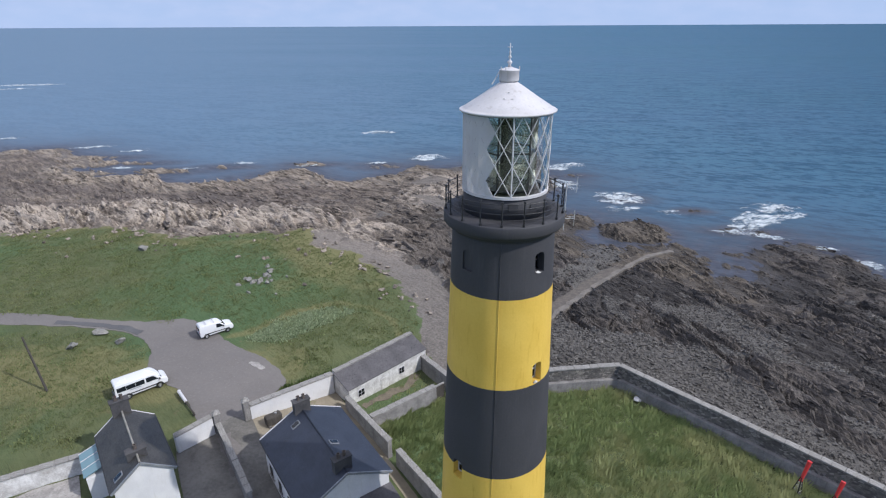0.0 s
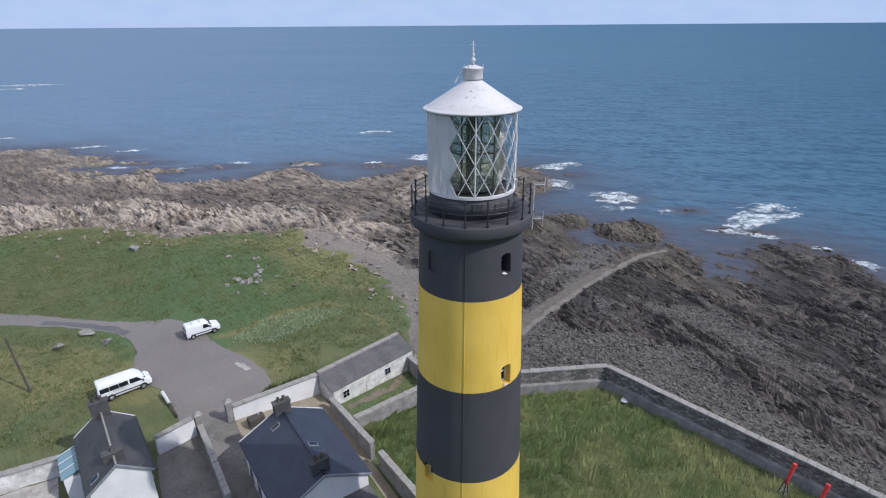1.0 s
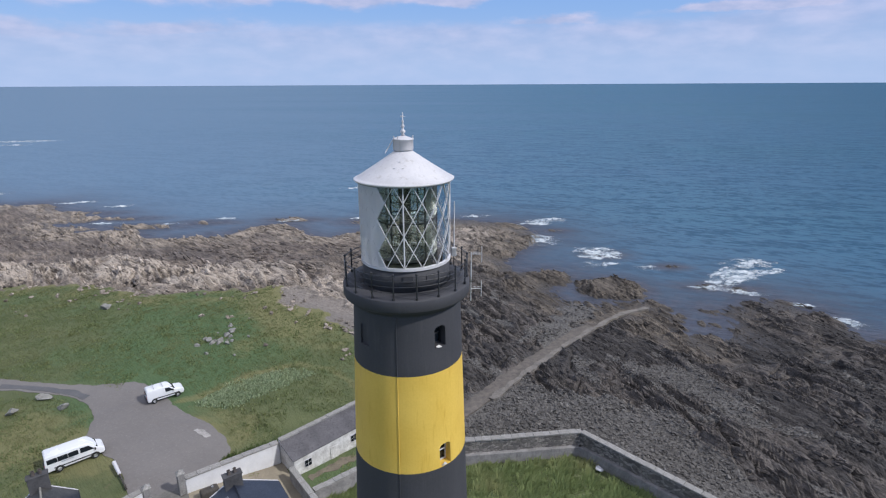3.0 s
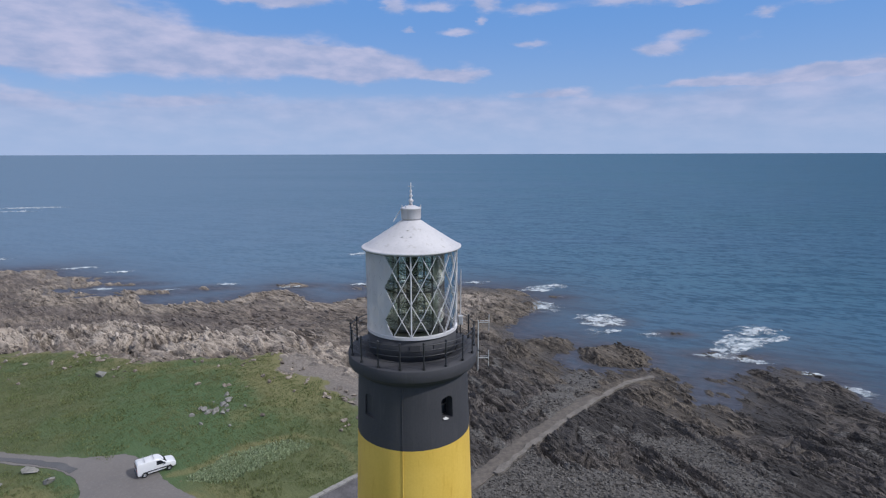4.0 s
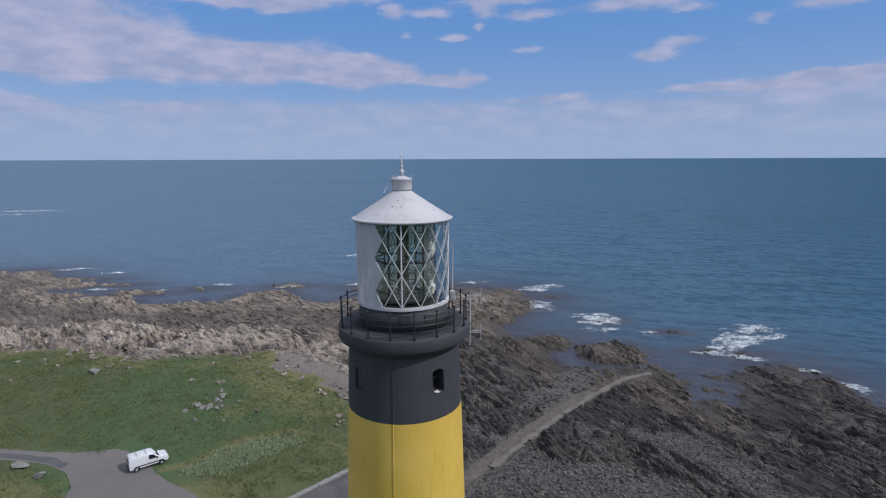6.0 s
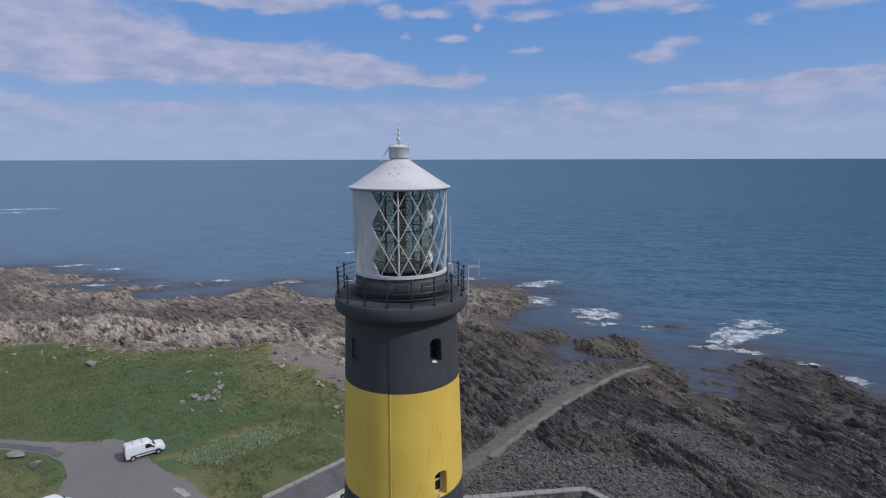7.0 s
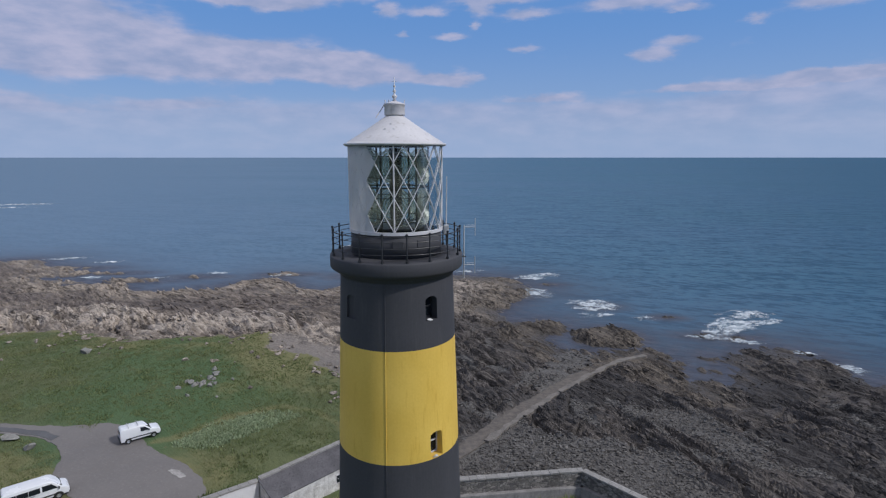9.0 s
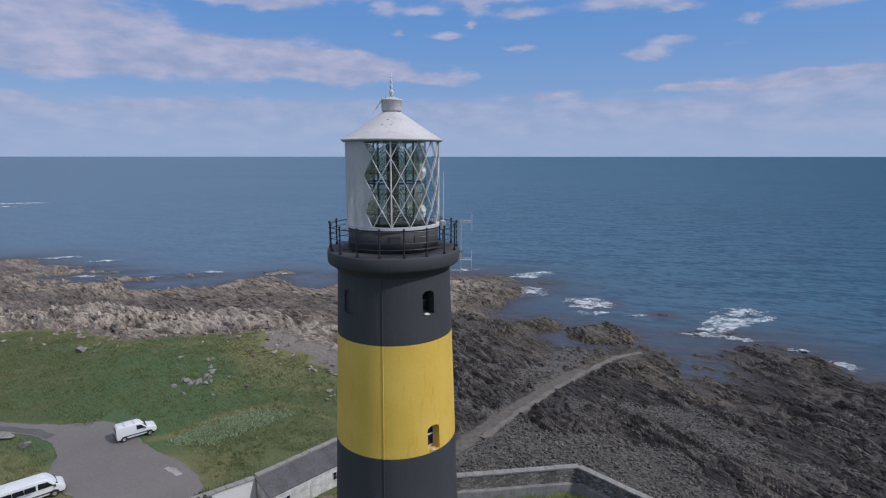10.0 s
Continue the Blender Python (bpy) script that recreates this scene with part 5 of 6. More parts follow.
# ---- vehicles ----
def vehicle(name, m, label, category, outline, width, wheels, wheel_r, side_windows, screen, rear, belt):
    """A van: local x forwards, y to its left, z from the road."""
    root = thing(name, m, label, category)
    bm = prism(outline, width)
    top = max(z for _, z in outline)
    bmesh.ops.subdivide_edges(bm, edges=[e for e in bm.edges if abs(e.verts[0].co.y - e.verts[1].co.y) > 0.1], cuts=5, use_grid_fill=True)
    bmesh.ops.bevel(bm, geom=[e for e in bm.edges if len(e.link_faces) == 2 and e.calc_face_angle(0) > 0.9], offset=0.12, segments=3, affect="EDGES", profile=0.6)
    for v in bm.verts:
        k = max(0.0, (v.co.z - belt) / (top - belt))
        v.co.y *= 1 - 0.13 * k ** 1.3
        v.co.z += 0.05 * k * (1 - (2 * v.co.y / width) ** 2)
        nose = max(0.0, v.co.x - outline[0][0] * 0 - max(x for x, _ in outline) + 0.9) / 0.9
        v.co.y *= 1 - 0.12 * nose * nose
    body = part("body", bm, car_white, root, "white painted body", True)

    def side_y(z, x=0.0):
        k = max(0.0, (z - belt) / (top - belt))
        return width / 2 * (1 - 0.13 * k ** 1.3)

    for pts in side_windows:
        for s in (-1, 1):
            b = bmesh.new()
            o = [b.verts.new((x, s * (side_y(z) + 0.006), z)) for x, z in pts]
            i = [b.verts.new((x, s * (side_y(z) - 0.05), z)) for x, z in pts]
            b.faces.new(o)
            b.faces.new(i[::-1])
            for k in range(len(pts)):
                b.faces.new((o[k], o[(k + 1) % len(pts)], i[(k + 1) % len(pts)], i[k]))
            bmesh.ops.recalc_face_normals(b, faces=b.faces)
            part("side_window", b, window_glass, root, "dark tinted glass")
    for nm, ((x0, z0), (x1, z1)), out in (("windscreen", screen, 1), ("rear_window", rear, -1)):
        b = bmesh.new()
        y0, y1 = side_y(z0) - 0.1, side_y(z1) - 0.1
        n = Vector((z0 - z1, 0, x1 - x0)).normalized()
        n = n if n.x * out > 0 else -n
        q = [Vector((x0, -y0, z0)), Vector((x0, y0, z0)), Vector((x1, y1, z1)), Vector((x1, -y1, z1))]
        o = [b.verts.new(v + n * 0.012) for v in q]
        i = [b.verts.new(v - n * 0.05) for v in q]
        b.faces.new(o)
        b.faces.new(i[::-1])
        for k in range(4):
            b.faces.new((o[k], o[(k + 1) % 4], i[(k + 1) % 4], i[k]))
        bmesh.ops.recalc_face_normals(b, faces=b.faces)
        part(nm, b, window_glass, root, "dark glass")
    xs = [x for x, _ in outline]
    front, back = max(xs), min(xs)
    part("front_bumper", box((0.3, width * 0.84, 0.3), (front - 0.12, 0, 0.45), 0.06), black_plastic, root, "dark bumper")
    part("rear_bumper", box((0.22, width * 0.95, 0.26), (back + 0.02, 0, 0.45), 0.05), black_plastic, root, "dark bumper")
    for s in (-1, 1):
        part("headlight", box((0.3, 0.3, 0.22), (front - 0.2, s * width * 0.32, 0.82), 0.05), lamp_glass, root, "clear headlight")
        part("tail_light", box((0.06, 0.12, 0.45), (back + 0.02, s * (width / 2 - 0.12), 1.0), 0.02), red_lens, root, "red tail light")
        part("mirror", box((0.12, 0.2, 0.22), (screen[0][0] - 0.25, s * (width / 2 + 0.1), belt + 0.12), 0.03), black_plastic, root, "black door mirror")
        part("rub_strip", box(((front - back) * 0.72, 0.04, 0.12), ((front + back) / 2, s * (width / 2 + 0.005), 0.62), 0.01), black_plastic, root, "black side moulding")
        for x in wheels:
            tyre = lathe([(wheel_r * 0.6, -0.11), (wheel_r * 0.94, -0.11), (wheel_r, -0.07), (wheel_r, 0.07), (wheel_r * 0.94, 0.11), (wheel_r * 0.6, 0.11), (wheel_r * 0.6, -0.11)], 24)
            rim = lathe([(0.0, 0.02), (wheel_r * 0.2, 0.05), (wheel_r * 0.3, 0.03), (wheel_r * 0.58, 0.06), (wheel_r * 0.62, 0.09), (wheel_r * 0.62, -0.09), (0.0, -0.09)], 20)
            arch_b = lathe([(wheel_r * 1.02, -0.05), (wheel_r * 1.2, -0.05), (wheel_r * 1.2, 0.0), (wheel_r * 1.02, 0.0)], 20, 0, 180)
            t = pose(x, s * (width / 2 - 0.08), wheel_r, -90 * s, 0, 0)
            for b in (tyre, rim):
                bmesh.ops.transform(b, matrix=t, verts=b.verts)
            bmesh.ops.transform(arch_b, matrix=pose(x, s * (width / 2 + 0.02), wheel_r, 90, 0, 0), verts=arch_b.verts)
            ty = part("tyre", tyre, rubber, root, "black tyre")
            part("rim", rim, steel, ty, "grey wheel rim")
            part("wheel_arch", arch_b, black_plastic, root)
    return root


bus = vehicle("minibus", pose(-33.9, 51.2, height(-33.9, 51.2) + 0.06, 0, 0, 41), "white high-roof minibus with dark side windows parked on tarmac", "minibus",
              [(-2.65, 0.3), (2.55, 0.3), (2.65, 0.55), (2.63, 0.85), (2.48, 1.02), (2.08, 1.16), (1.38, 1.86), (1.08, 1.98), (-2.4, 2.04), (-2.6, 1.94), (-2.68, 1.1)], 1.97,
              (-1.5, 1.7), 0.34,
              [[(0.46, 1.2), (1.72, 1.2), (1.22, 1.72), (0.46, 1.74)]] + [[(-2.45 + 0.93 * k, 1.2), (-1.56 + 0.93 * k, 1.2), (-1.56 + 0.93 * k, 1.7), (-2.45 + 0.93 * k, 1.7)] for k in range(3)],
              ((2.04, 1.19), (1.42, 1.81)), ((-2.67, 1.2), (-2.62, 1.78)), 1.1)
part("side_lettering", box((1.1, 0.012, 0.1), (-0.7, -1.005, 1.08)), grey_bar, bus, "faded grey side print")
van = vehicle("delivery_van", pose(-30.35, 63.45, height(-30.35, 63.45) + 0.06, 0, 0, 38), "small white panel van with roof rack parked on tarmac", "van",
              [(-2.1, 0.3), (2.05, 0.3), (2.15, 0.55), (2.12, 0.85), (1.9, 1.02), (1.15, 1.15), (0.55, 1.68), (0.25, 1.8), (-1.9, 1.82), (-2.08, 1.7), (-2.14, 1.0)], 1.72,
              (-1.35, 1.35), 0.3, [[(0.0, 1.12), (0.95, 1.12), (0.5, 1.58), (0.0, 1.62)]], ((1.12, 1.18), (0.6, 1.64)), ((-2.13, 1.1), (-2.09, 1.6)), 1.08)
for x in (-1.2, -0.2):
    bm = rod((x, -0.7, 1.98), (x, 0.7, 1.98), 0.03)
    for s in (-0.66, 0.66):
        rod((x, s, 1.75), (x, s, 1.98), 0.025, bm=bm)
    part("roof_bar", bm, steel, van, "grey roof bar")


# ---- loose things ----
for i, (x, y, sx, sy, sz) in enumerate(((-45.4, 62.9, 1.9, 1.1, 1.0), (-41.7, 60.7, 1.5, 1.0, 0.9), (-47.2, 59.7, 1.5, 1.2, 1.1), (-54.5, 91.8, 2.8, 1.5, 0.9), (-88, 96.5, 2.2, 1.5, 0.9), (-79, 86, 2.5, 1.4, 0.8))):
    bm = lump(40 + i, (sx, sy, sz * 1.3), 0.95)
    for v in bm.verts:
        v.co += 0.16 * noise.noise_vector(v.co * 2.3 + Vector((i * 3.0, 0, 0)))
    ob = mesh_object("boulder", bm, boulder_mat)
    ob.matrix_world = pose(x, y, height(x, y) - 0.05, 0, 0, 25 * i)
    tagged(ob, "pale lichen-grey boulder lying in the grass", "boulder", "field boulders")
rng = random.Random(3)
for i in range(22):
    x, y = -28.9 + rng.gauss(0, 1.8), 80.2 + rng.gauss(0, 2.4)
    k = rng.uniform(0.35, 0.95)
    ob = mesh_object("outcrop_stone", lump(80 + i, (k * 1.2, k, k * 1.3), 0.8), boulder_mat)
    ob.matrix_world = pose(x, y, height(x, y) - 0.05, rng.uniform(-15, 15), rng.uniform(-15, 15), rng.uniform(0, 360))
    tagged(ob, "grey upright slab of a stone outcrop in grass", "stone", "stone outcrop")

hatch = thing("yard_door", pose(-0.55, 52.55, 2.7, 0, 0, 38.5), "dark weathered plank door in the stone yard wall", "door")
part("door_leaf", box((1.0, 0.08, 1.75), (0, 0, 0.9), 0.01), tar_wood, hatch)
for x in (-0.56, 0.56):
    part("door_post", box((0.14, 0.16, 1.95), (x, 0, 0.97), 0.01), tar_wood, hatch)
part("lintel", box((1.3, 0.2, 0.16), (0, 0, 1.98), 0.01), coping_mat, hatch, "pale stone lintel")

tank = thing("fuel_tank", pose(-17.7, 46.3, 4.35, 0, 0, 38), "rusty brown fuel tank on blocks below the white wall", "tank")
part("tank_body", box((1.7, 0.9, 1.0), (0, 0, 0.75), 0.16), tar_wood, tank, "rust-brown tank body")
for x in (-0.55, 0.55):
    part("block", box((0.3, 0.85, 0.3), (x, 0, 0.13)), stone, tank)
part("filler_cap", rod((0.3, 0, 1.24), (0.3, 0, 1.36), 0.12, 12), steel, tank)

pole = thing("utility_pole", pose(-44.4, 50.9, 4.9), "dark leaning wooden utility pole standing in grass", "pole")
part("pole_shaft", rod((0, 0, 0), (-2.0, 1.4, 6.3), 0.13, 10, 0.1), tar_wood, pole)
part("pole_step", rod((-1.85, 1.1, 5.9), (-1.85, 1.55, 5.9), 0.03), iron, pole)
gate = thing("road_barrier", pose(-29.3, 50.3, 4.95, 0, 0, -48), "white painted low barrier pole with dark tip beside parking area", "barrier")
part("bar", rod((0, 0, 0.55), (2.3, 0, 0.5), 0.2, 12, 0.16), white_paint, gate, "white weathered pole")
part("tail", rod((2.3, 0, 0.45), (4.9, 0, 0.3), 0.09, 8), tar_wood, gate, "dark timber tail")
for x in (0.3, 2.2, 4.6):
    part("foot", box((0.16, 0.16, 0.6), (x, 0, 0.18)), tar_wood, gate)
for x, y, top in ((32.7, 40.2, 6.1), (34.7, 38.4, 5.5)):
    f = thing("marker_post", pose(x, y - 1.2, 2.5), "lattice metal post with red painted top near boundary wall", "post", "red-topped posts")
    tall = top - 2.5
    for k in range(3):
        a = 2.1 * k
        part("leg", rod((0.45 * math.cos(a), 0.45 * math.sin(a), 0), (0.08 * math.cos(a), 0.08 * math.sin(a), tall * 0.55), 0.05), iron, f)
    for z in (0.4, 0.9, 1.3):
        k = 0.45 - 0.37 * z / (tall * 0.55)
        part("brace", lathe([(k, z), (k + 0.04, z), (k + 0.04, z + 0.05), (k, z + 0.05), (k, z)], 3), galvanised, f)
    part("red_top", rod((0, 0, tall * 0.42), (0.5, 0.25, tall), 0.13, 12, 0.2), red_paint, f, "red painted drum top")
ob = mesh_object("plastic_float", lump(5, (1.3, 0.6, 0.7)), white_paint)
ob.matrix_world = pose(22.2, 52.2, height(22.2, 52.2) + 0.3, 0, 0, -30)
tagged(ob, "white washed-up plastic float lying on grass", "float")


# ---- plants and loose stones ----
def scatter(name, spots, make, mat, label, category, lie=None, rock=False):
    """Many small pieces in one mesh: make(k) gives (verts, faces) templates, each placed with size and turn."""
    rng = np.random.RandomState(11)
    all_v, all_f, base = [], [], 0
    order = []
    kinds = [make(k) for k in range(6)]
    pick = rng.randint(0, 6, len(spots))
    for k, (tv, tf) in enumerate(kinds):
        p = spots[pick == k]
        if not len(p):
            continue
        a = rng.uniform(0, 2 * np.pi, len(p)) if lie is None else lie + rng.normal(0, 0.13, len(p)) + 0.5 * layers(p[:, 0][None] / 30, p[:, 1][None] / 30, 2)[0]
        c, s = np.cos(a)[:, None], np.sin(a)[:, None]
        sc = p[:, 3:4]
        v = np.stack([(tv[None, :, 0] * c - tv[None, :, 1] * s) * sc + p[:, :1], (tv[None, :, 0] * s + tv[None, :, 1] * c) * sc + p[:, 1:2],
                      tv[None, :, 2] * sc * rng.uniform(0.7, 1.25, (len(p), 1)) + p[:, 2:3]], -1)
        f = tf[None] + (np.arange(len(p)) * len(tv))[:, None, None] + base
        all_v.append(v.reshape(-1, 3))
        all_f.append(f.reshape(-1, tf.shape[1]))
        base += len(p) * len(tv)
        order.append(np.repeat(np.nonzero(pick == k)[0], len(tv)))
    ob = big_mesh(name, np.concatenate(all_v), np.concatenate(all_f), mat)
    if rock:
        order = np.concatenate(order)
        kinds_of = land(spots[:, 0], spots[:, 1])
        if rock == "pale":
            kinds_of[3][:], kinds_of[7][:] = 0.55, 0.0
        for key, i in (("pale", 3), ("weed", 4), ("tone", 6), ("dark", 7)):
            ob.data.attributes.new(key, "FLOAT", "POINT").data.foreach_set("value", np.ascontiguousarray(kinds_of[i][order], dtype=np.float32))
    return tagged(ob, label, category, kind="stuff")


def tuft(k, count=7, tall=0.5, spread=0.22, thick=0.05, combed=0.0):
    rng = np.random.RandomState(k + 50)
    v, f = [], []
    for i in range(count):
        a, lean_out = rng.uniform(0, 6.28) * (1 - combed), rng.uniform(0.3, 1.0) + combed
        x, y = rng.uniform(-spread, spread, 2)
        w = thick * rng.uniform(0.7, 1.4)
        h = tall * rng.uniform(0.6, 1.2)
        cx, cy = math.cos(a), math.sin(a)
        n = len(v)
        v += [(x - cy * w, y + cx * w, -0.05), (x + cy * w, y - cx * w, -0.05), (x + cx * lean_out * h * 0.8, y + cy * lean_out * h * 0.8, h)]
        f.append((n, n + 1, n + 2))
    return np.array(v), np.array(f)


def shard(k):
    bm = lump(200 + k, (1, 0.8, 0.8), 0.8, 1)
    bmesh.ops.triangulate(bm, faces=bm.faces)
    bm.verts.index_update()
    v = np.array([q.co.to_tuple() for q in bm.verts])
    f = np.array([[q.index for q in t.verts] for t in bm.faces])
    bm.free()
    return v, f


def spots_in(count, x0, x1, y0, y1, keep, size, seed):
    rng = np.random.RandomState(seed)
    x, y = rng.uniform(x0, x1, count), rng.uniform(y0, y1, count)
    z, grass, shingle, pale, weed, dry, tone, dark = (v[0] for v in land(x[None], y[None]))
    ok = keep(x, y, z, grass, shingle, pale, rng)
    return np.stack([x, y, z, rng.uniform(*size, count) ** 1.0], -1)[ok]


def clear_of_things(x, y):
    d_tower = np.hypot(x - TX, y - TY) > 4.2
    line, _ = along(x, y, [(-11, 50.3), (-5, 42.5), (1, 34.6)])
    return d_tower & (line > 0.6)


def in_grounds(x, y, z, grass, shingle, pale, rng):
    side = signed(x, y, [(-10.4, 49.7), (1.2, 34.8), (8, 26), (60, 5), (60, 13), (38.2, 36.4), (20.6, 54.6), (1.2, 52.6), (-2.7, 57.6)])
    return (side > 0.4) & clear_of_things(x, y) & (np.hypot(x - 22.2, y - 51.8) > 1.1) & ((signed(x, y, [(-10.7, 49.9), (-7.7, 46.9), (0.3, 53), (-2.7, 58.2)]) < 0) | (rng.uniform(0, 1, len(x)) < 0.12))


def open_turf(x, y, z, grass, shingle, pale, rng):
    road_d, _ = along(x, y, [(-100, 68), (-42, 65), (-31, 58), (-24, 50)])
    yard = (x > -36) & (y < 47.5)
    out = (x > -14) & (y < 62)
    return (grass > 0.75) & (road_d > np.where((x > -37) & (x < -15), 7.5, 2.2)) & ~yard & ~out & (shingle < 0.2)


def clumped(spots, scale=1.7):
    """Taller and lower clumps of grass."""
    k = layers(spots[:, 0][None] / scale, spots[:, 1][None] / scale, 2)[0]
    spots[:, 3] *= np.clip(0.85 + 0.8 * k, 0.35, 1.8)
    return spots


scatter("scrap_heap", np.stack([v[:60] for v in (33.0 + 0.9 * np.random.RandomState(5).normal(0, 1, 60), 38.4 + 0.7 * np.random.RandomState(6).normal(0, 1, 60),
                                                 np.full(60, 2.5), np.random.RandomState(7).uniform(0.25, 0.6, 60))], -1), shard, chimney_mat, "heap of dark scrap and stones under the red-topped posts", "scrap")
scatter("tall_grass", clumped(spots_in(42000, -8, 60, 20, 56, in_grounds, (0.7, 1.5), 21)), lambda k: tuft(k, 8, 0.42, 0.26, 0.055, 0.6), tall_grass_mat, "tall uneven green and straw grass inside the walls", "grass", lie=-0.7)
scatter("grass", spots_in(45000, -100, -2, 42, 106, open_turf, (0.3, 0.75), 22), lambda k: tuft(k, 7, 0.22, 0.5, 0.07), turf_mat, "short tufted grass of the open field", "grass")
scatter("tussocks", clumped(spots_in(9000, -100, -2, 42, 106, open_turf, (0.5, 1.3), 28), 5.0), lambda k: tuft(k, 10, 0.2, 0.4, 0.09), tussock_mat, "rough darker tussocks of the open field", "grass")
scatter("reeds", spots_in(3600, -27, -12, 60, 72, lambda x, y, z, g, s, p, rng: signed(x, y, [(-25.5, 61.6), (-21, 62.5), (-16, 68), (-13.5, 71.3), (-17, 71.4), (-23, 67)]) > rng.uniform(-0.6, 0.6, len(x)), (0.7, 1.3), 23),
        lambda k: tuft(k, 8, 0.22, 0.4, 0.13), reed_mat, "patch of broad-leaved reeds in the field", "reeds")
scatter("hedge", spots_in(9000, -20.5, -11, 47, 58, lambda x, y, z, g, s, p, rng: np.abs((x + 20.3) * -0.587 + (y - 47.0) * 0.81 - 1.95) < rng.uniform(0.3, 0.9, len(x)) * (layers(x[None] / 1.6, y[None] / 1.6, 2)[0] > -0.25) * (x > rng.uniform(-19, -14.5, len(x))), (0.8, 1.9), 24),
        lambda k: tuft(k, 24, 0.42, 0.42, 0.07), bush_mat, "low dark bushes growing against the white wall", "bushes")
scatter("shingle_stones", spots_in(60000, -12, 70, 20, 90, lambda x, y, z, g, s, p, rng: (s > rng.uniform(0.1, 0.6, len(x)) + 0.5 * (x < 6)) & (along(x, y, SLIP)[0] > 1.5) & (x > 5), (0.1, 0.42), 25), shard, pebble_mat,
        "grey shingle and cobbles of the beach", "shingle")


scatter("shingle_stones", spots_in(5000, 5, 70, 20, 105, lambda x, y, z, g, s, p, rng: (s > rng.uniform(0.3, 0.8, len(x))) & (along(x, y, SLIP)[0] > 1.7), (0.3, 0.68), 27), shard, pebble_mat,
        "larger grey stones lying on the shingle", "shingle")


def rocky(x, y, z, g, s, p, rng):
    clump = layers(x[None] / 7 + 3, y[None] / 7, 3)[0]
    return (g < 0.1) & (s < 0.35) & (z > 0.12) & (along(x, y, SLIP)[0] > 1.7) & (clump > rng.uniform(-0.75, 0.35, len(x)))


scatter("loose_rocks", spots_in(9000, -5, 92, 50, 150, rocky, (0.15, 0.55), 26), shard, crag_mat, "dark angular stones strewn over the rocky shore", "rocks", rock=True)


def turf_edge(x, y, z, g, s, p, rng):
    d = signed(x, y, TURF)
    clump = layers(x[None] / 6 + 13, y[None] / 6, 2)[0]
    return (d > -4) & (d < rng.uniform(-2, 1, len(x)) ** 2 * 4) & (clump > rng.uniform(-0.1, 0.5, len(x))) & (x < -2) & (y > 72)


scatter("edge_stones", spots_in(3600, -130, -2, 72, 112, turf_edge, (0.3, 1.25), 31), shard, crag_mat, "pale stones breaking through the turf beside the crags", "rocks", rock="pale")


def slab(k, size=(1.6, 0.42, 0.7)):
    """A long angular slab of bedded rock, tipped on its edge."""
    rng = np.random.RandomState(k + 300)
    v = np.array([(x, y, z) for z in (-0.5, 0.5) for y in (-0.5, 0.5) for x in (-0.5, 0.5)]) * size
    v += rng.uniform(-1, 1, v.shape) * (0.3, 0.08, 0.16)
    a, b = rng.uniform(-0.75, -0.25), rng.uniform(-0.2, 0.2)
    v = np.stack([v[:, 0], v[:, 1] * math.cos(a) - v[:, 2] * math.sin(a), v[:, 1] * math.sin(a) + v[:, 2] * math.cos(a) + v[:, 0] * b], -1)
    f = np.array([(0, 2, 3), (0, 3, 1), (4, 5, 7), (4, 7, 6), (0, 1, 5), (0, 5, 4), (2, 6, 7), (2, 7, 3), (0, 4, 6), (0, 6, 2), (1, 3, 7), (1, 7, 5)])
    return v, f


def bare(lo, hi, west_side):
    """Keeps places on bare rock, gathered into outcrops."""
    def keep(x, y, z, g, s, p, rng):
        clump = layers(x[None] / 6 + 31, y[None] / 5, 3)[0]
        d = signed(x, y, TURF)
        weedy = within(x, y, WEEDY, 2.4) if not west_side else 0 * x
        return (g < 0.35) & (s < 0.3) & (z > 0.3) & (along(x, y, SLIP)[0] > 1.9) & (clump > rng.uniform(-0.5 if west_side else -0.1, 0.5, len(x))) & (d > -hi) & (d < -lo) & (weedy < rng.uniform(0.2, 1.6, len(x)))
    return keep


scatter("rock_slabs", spots_in(3000, -130, -4, 72, 128, bare(1.0, 20, True), (0.35, 1.1), 41), lambda k: slab(k, (2.6, 0.6, 0.4)), crag_mat, "pale tilted slabs of bedded rock along the crest", "rocks", lie=-0.75, rock=True)
scatter("rock_slabs", spots_in(5000, -130, 0, 95, 185, bare(16, 90, True), (0.3, 1.0), 42), lambda k: slab(k, (2.4, 0.6, 0.4)), crag_mat, "grey-brown tilted slabs of bedded rock towards the sea", "rocks", lie=-0.75, rock=True)
scatter("rock_slabs", spots_in(32000, -4, 95, 50, 165, bare(3, 120, False), (0.2, 0.75), 43), lambda k: slab(k, (1.3, 0.5, 0.38)), crag_mat, "dark tilted slabs of bedded rock on the foreshore", "rocks", lie=-1.15, rock=True)


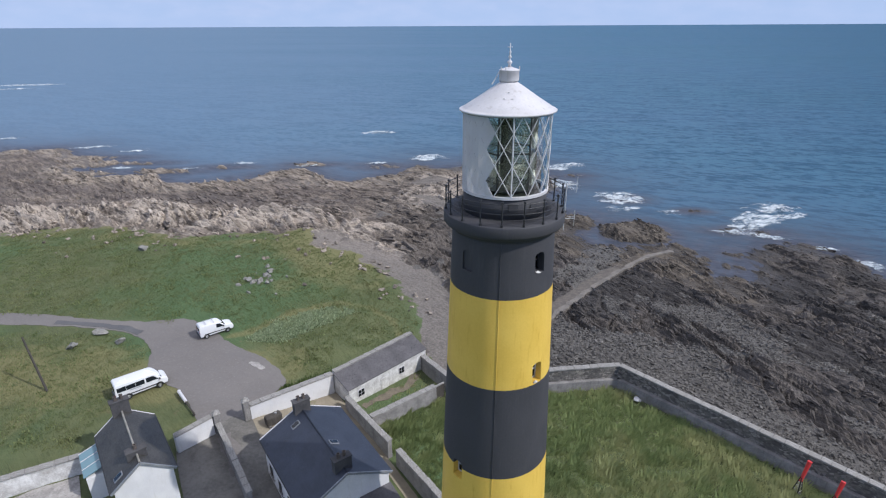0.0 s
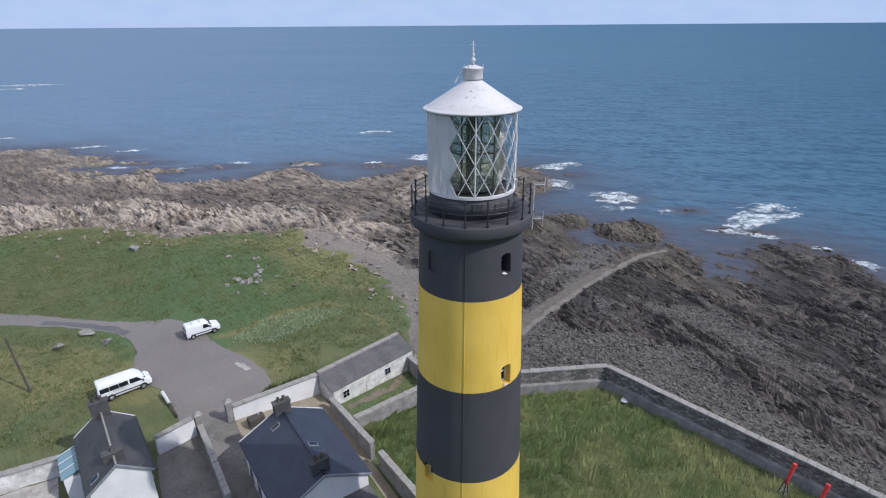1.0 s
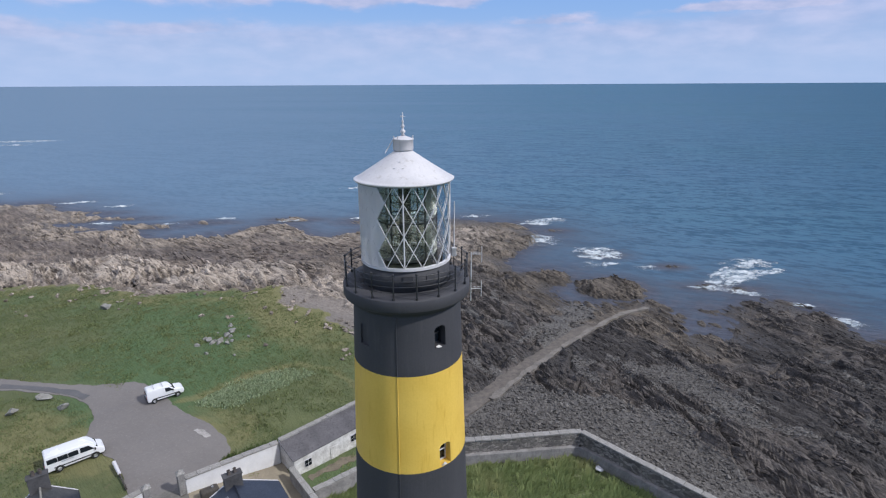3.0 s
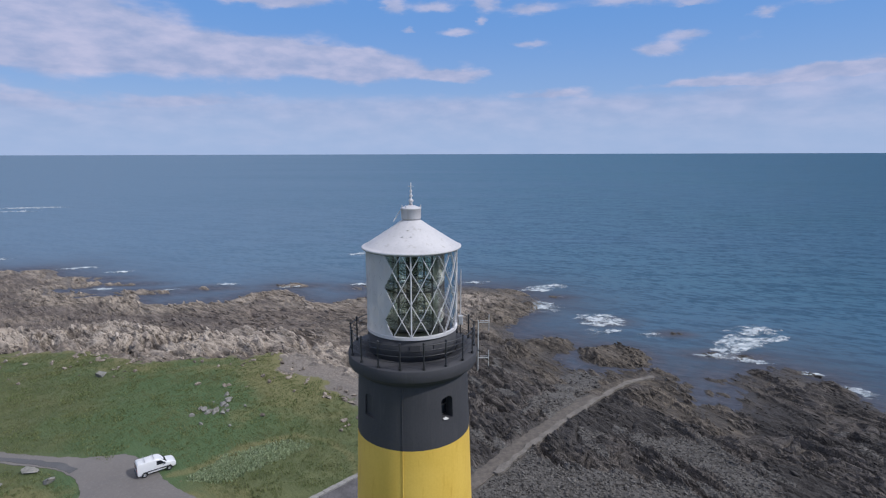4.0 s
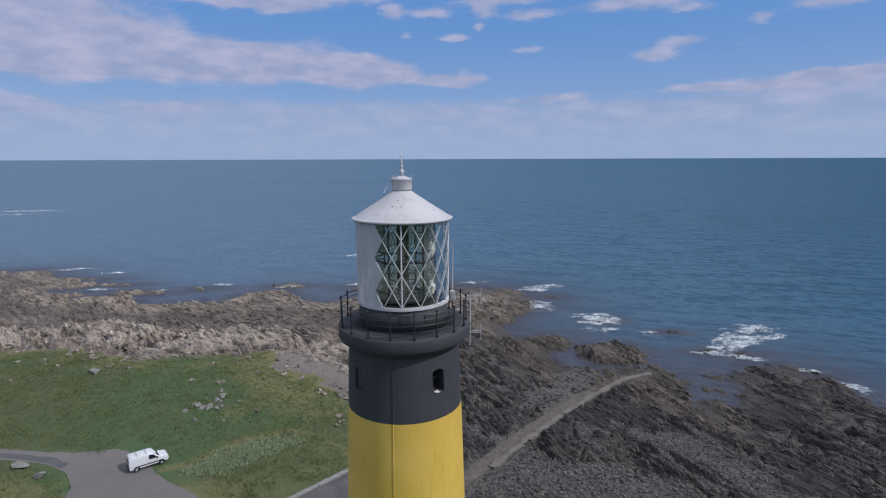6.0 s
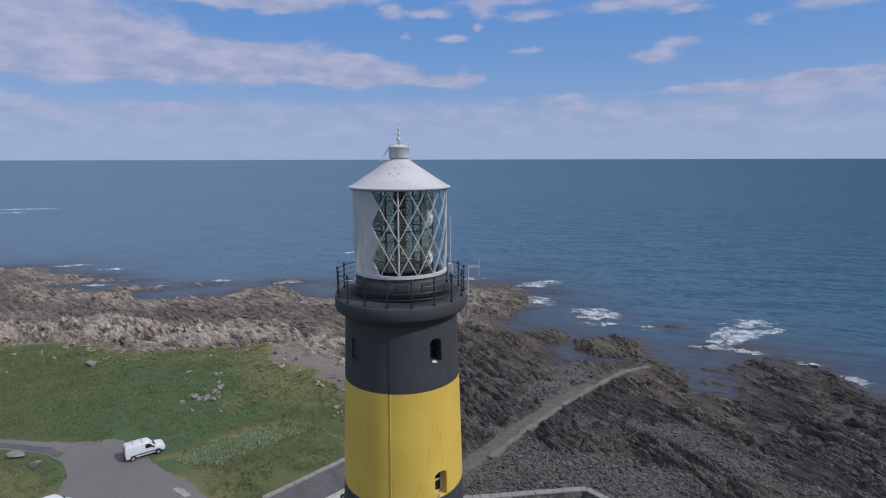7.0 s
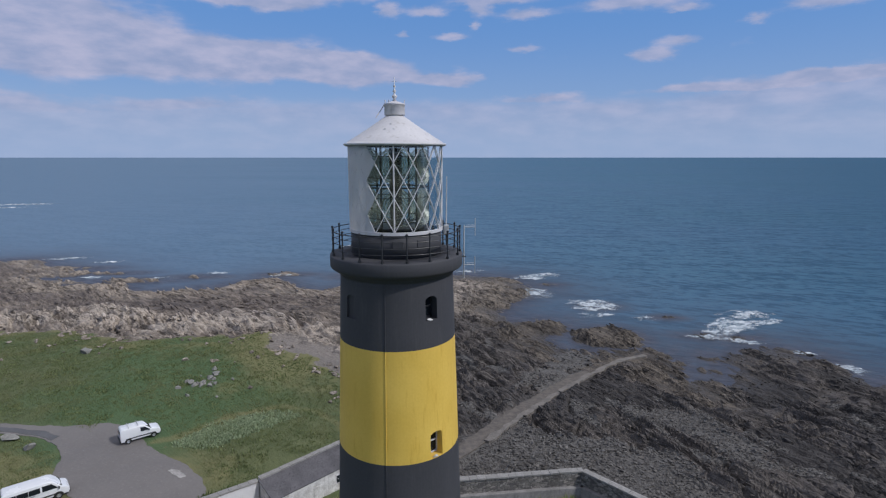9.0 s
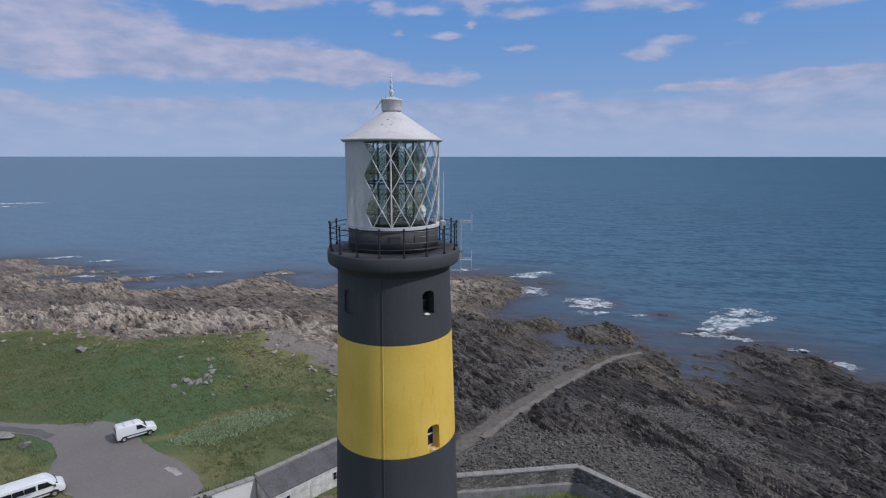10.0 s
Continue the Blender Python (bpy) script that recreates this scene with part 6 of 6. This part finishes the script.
# ---- surf ----
def surf(cx, cy, lx, ly, turn, seed, amount=0.1):
    """A patch of broken water lying on the sea."""
    step = 0.4
    u, v = np.meshgrid(np.arange(-lx, lx + step, step), np.arange(-ly, ly + step, step))
    fall = np.clip(1 - (u / lx) ** 2 - (v / ly) ** 2, 0, 1)
    a = radians(turn)
    x, y = cx + u * math.cos(a) - v * math.sin(a), cy + u * math.sin(a) + v * math.cos(a)
    z = np.maximum(0.04 + 0.4 * fall * (0.5 + layers(u / 1.5, v / 1.0 + seed, 3)), 0.03)
    c = np.arange(u.size).reshape(u.shape)
    q = np.stack([c[:-1, :-1], c[:-1, 1:], c[1:, 1:], c[1:, :-1]], -1)[fall[:-1, :-1] > 0]
    used, back = np.unique(q, return_inverse=True)
    ob = big_mesh("surf", np.stack([x, y, z], -1).reshape(-1, 3)[used], back.reshape(-1, 4), foam_mat, True)
    thick = np.clip(1.25 * fall ** 0.8 + amount + 0.5 * layers(u / 5 + seed * 7.3, v / 2.5, 3), 0, 1.3)
    thick = np.where(fall > 0.02, thick * smooth(fall, 0, 0.25), -1.0)
    ob.data.attributes.new("thick", "FLOAT", "POINT").data.foreach_set("value", np.ascontiguousarray(thick.ravel()[used], dtype=np.float32))
    tagged(ob, "white broken surf on the water over a hidden rock", "surf", kind="stuff")


for i, (x, y, lx, ly, turn, amount) in enumerate((
        (-28, 230, 14, 6, 12, -0.1), (-6, 184, 9, 7, 14, 0.1), (37, 171.5, 11, 4.5, 25, 0.2), (33, 150, 7, 8, -35, 0.1), (45.5, 138, 8, 8, 0, 0.16), (44, 129.5, 7, 4, 0, -0.05), (54.5, 126, 5, 3, 0, -0.1),
        (72, 120.5, 14, 5.5, 40, 0.2), (80, 129, 9, 5, 14, 0.12), (82, 123.5, 6, 3, 15, 0.0), (64, 112.5, 7, 3, -8, 0.12), (69.5, 109.5, 5, 2.2, -20, 0.05), (77, 102.8, 5, 1.8, -40, 0.05), (81, 95, 6, 3, -60, -0.08), (86, 87, 6, 3, -40, -0.1),
        (-312, 420, 45, 12, 10, -0.15), (-345, 395, 30, 7, 10, -0.2), (-300, 395, 26, 6, 6, -0.2), (-175, 220, 10, 3, 10, -0.1), (-131, 203, 11, 2.6, 14, 0.0), (-113, 196, 9, 2.6, 14, 0.02), (-103, 171, 8, 2, 5, -0.05),
        (-81, 170, 7, 2.4, 8, -0.02), (-67, 177, 8, 2.2, 8, -0.02), (-22, 176, 7, 3, 5, -0.1), (-44, 174, 6, 2.5, 5, 0.0), (16, 179, 8, 3, 0, -0.05), (92, 80, 8, 4, -40, -0.1))):
    surf(x, y, lx, ly, turn, i + 1, amount)


# ---- coping stones on the walls ----
shapes = []
for k in range(3):
    bm = box((1.0, 1.0, 1.0), (0, 0, 0.5), 0.06)
    rng = random.Random(k)
    for v in bm.verts:
        v.co += Vector((rng.uniform(-0.02, 0.02), rng.uniform(-0.03, 0.03), rng.uniform(-0.08, 0.08)))
    me = bpy.data.meshes.new("coping_stone")
    bm.to_mesh(me)
    bm.free()
    me.materials.append(coping_mat)
    shapes.append(me)
rng = random.Random(9)
for root, length, tall, thick, cope in COPINGS:
    x = 0.0
    while x < length - 0.2:
        w_ = min(rng.uniform(0.8, 1.25), length - x)
        ob = new("coping_stone", rng.choice(shapes))
        ob.parent = root
        ob.matrix_basis = pose(x + w_ / 2, rng.uniform(-0.02, 0.02), tall, 0, 0, rng.uniform(-1, 1)) @ Matrix.Diagonal((w_ - 0.025, thick + 0.18, cope * rng.uniform(0.9, 1.15), 1))
        x += w_
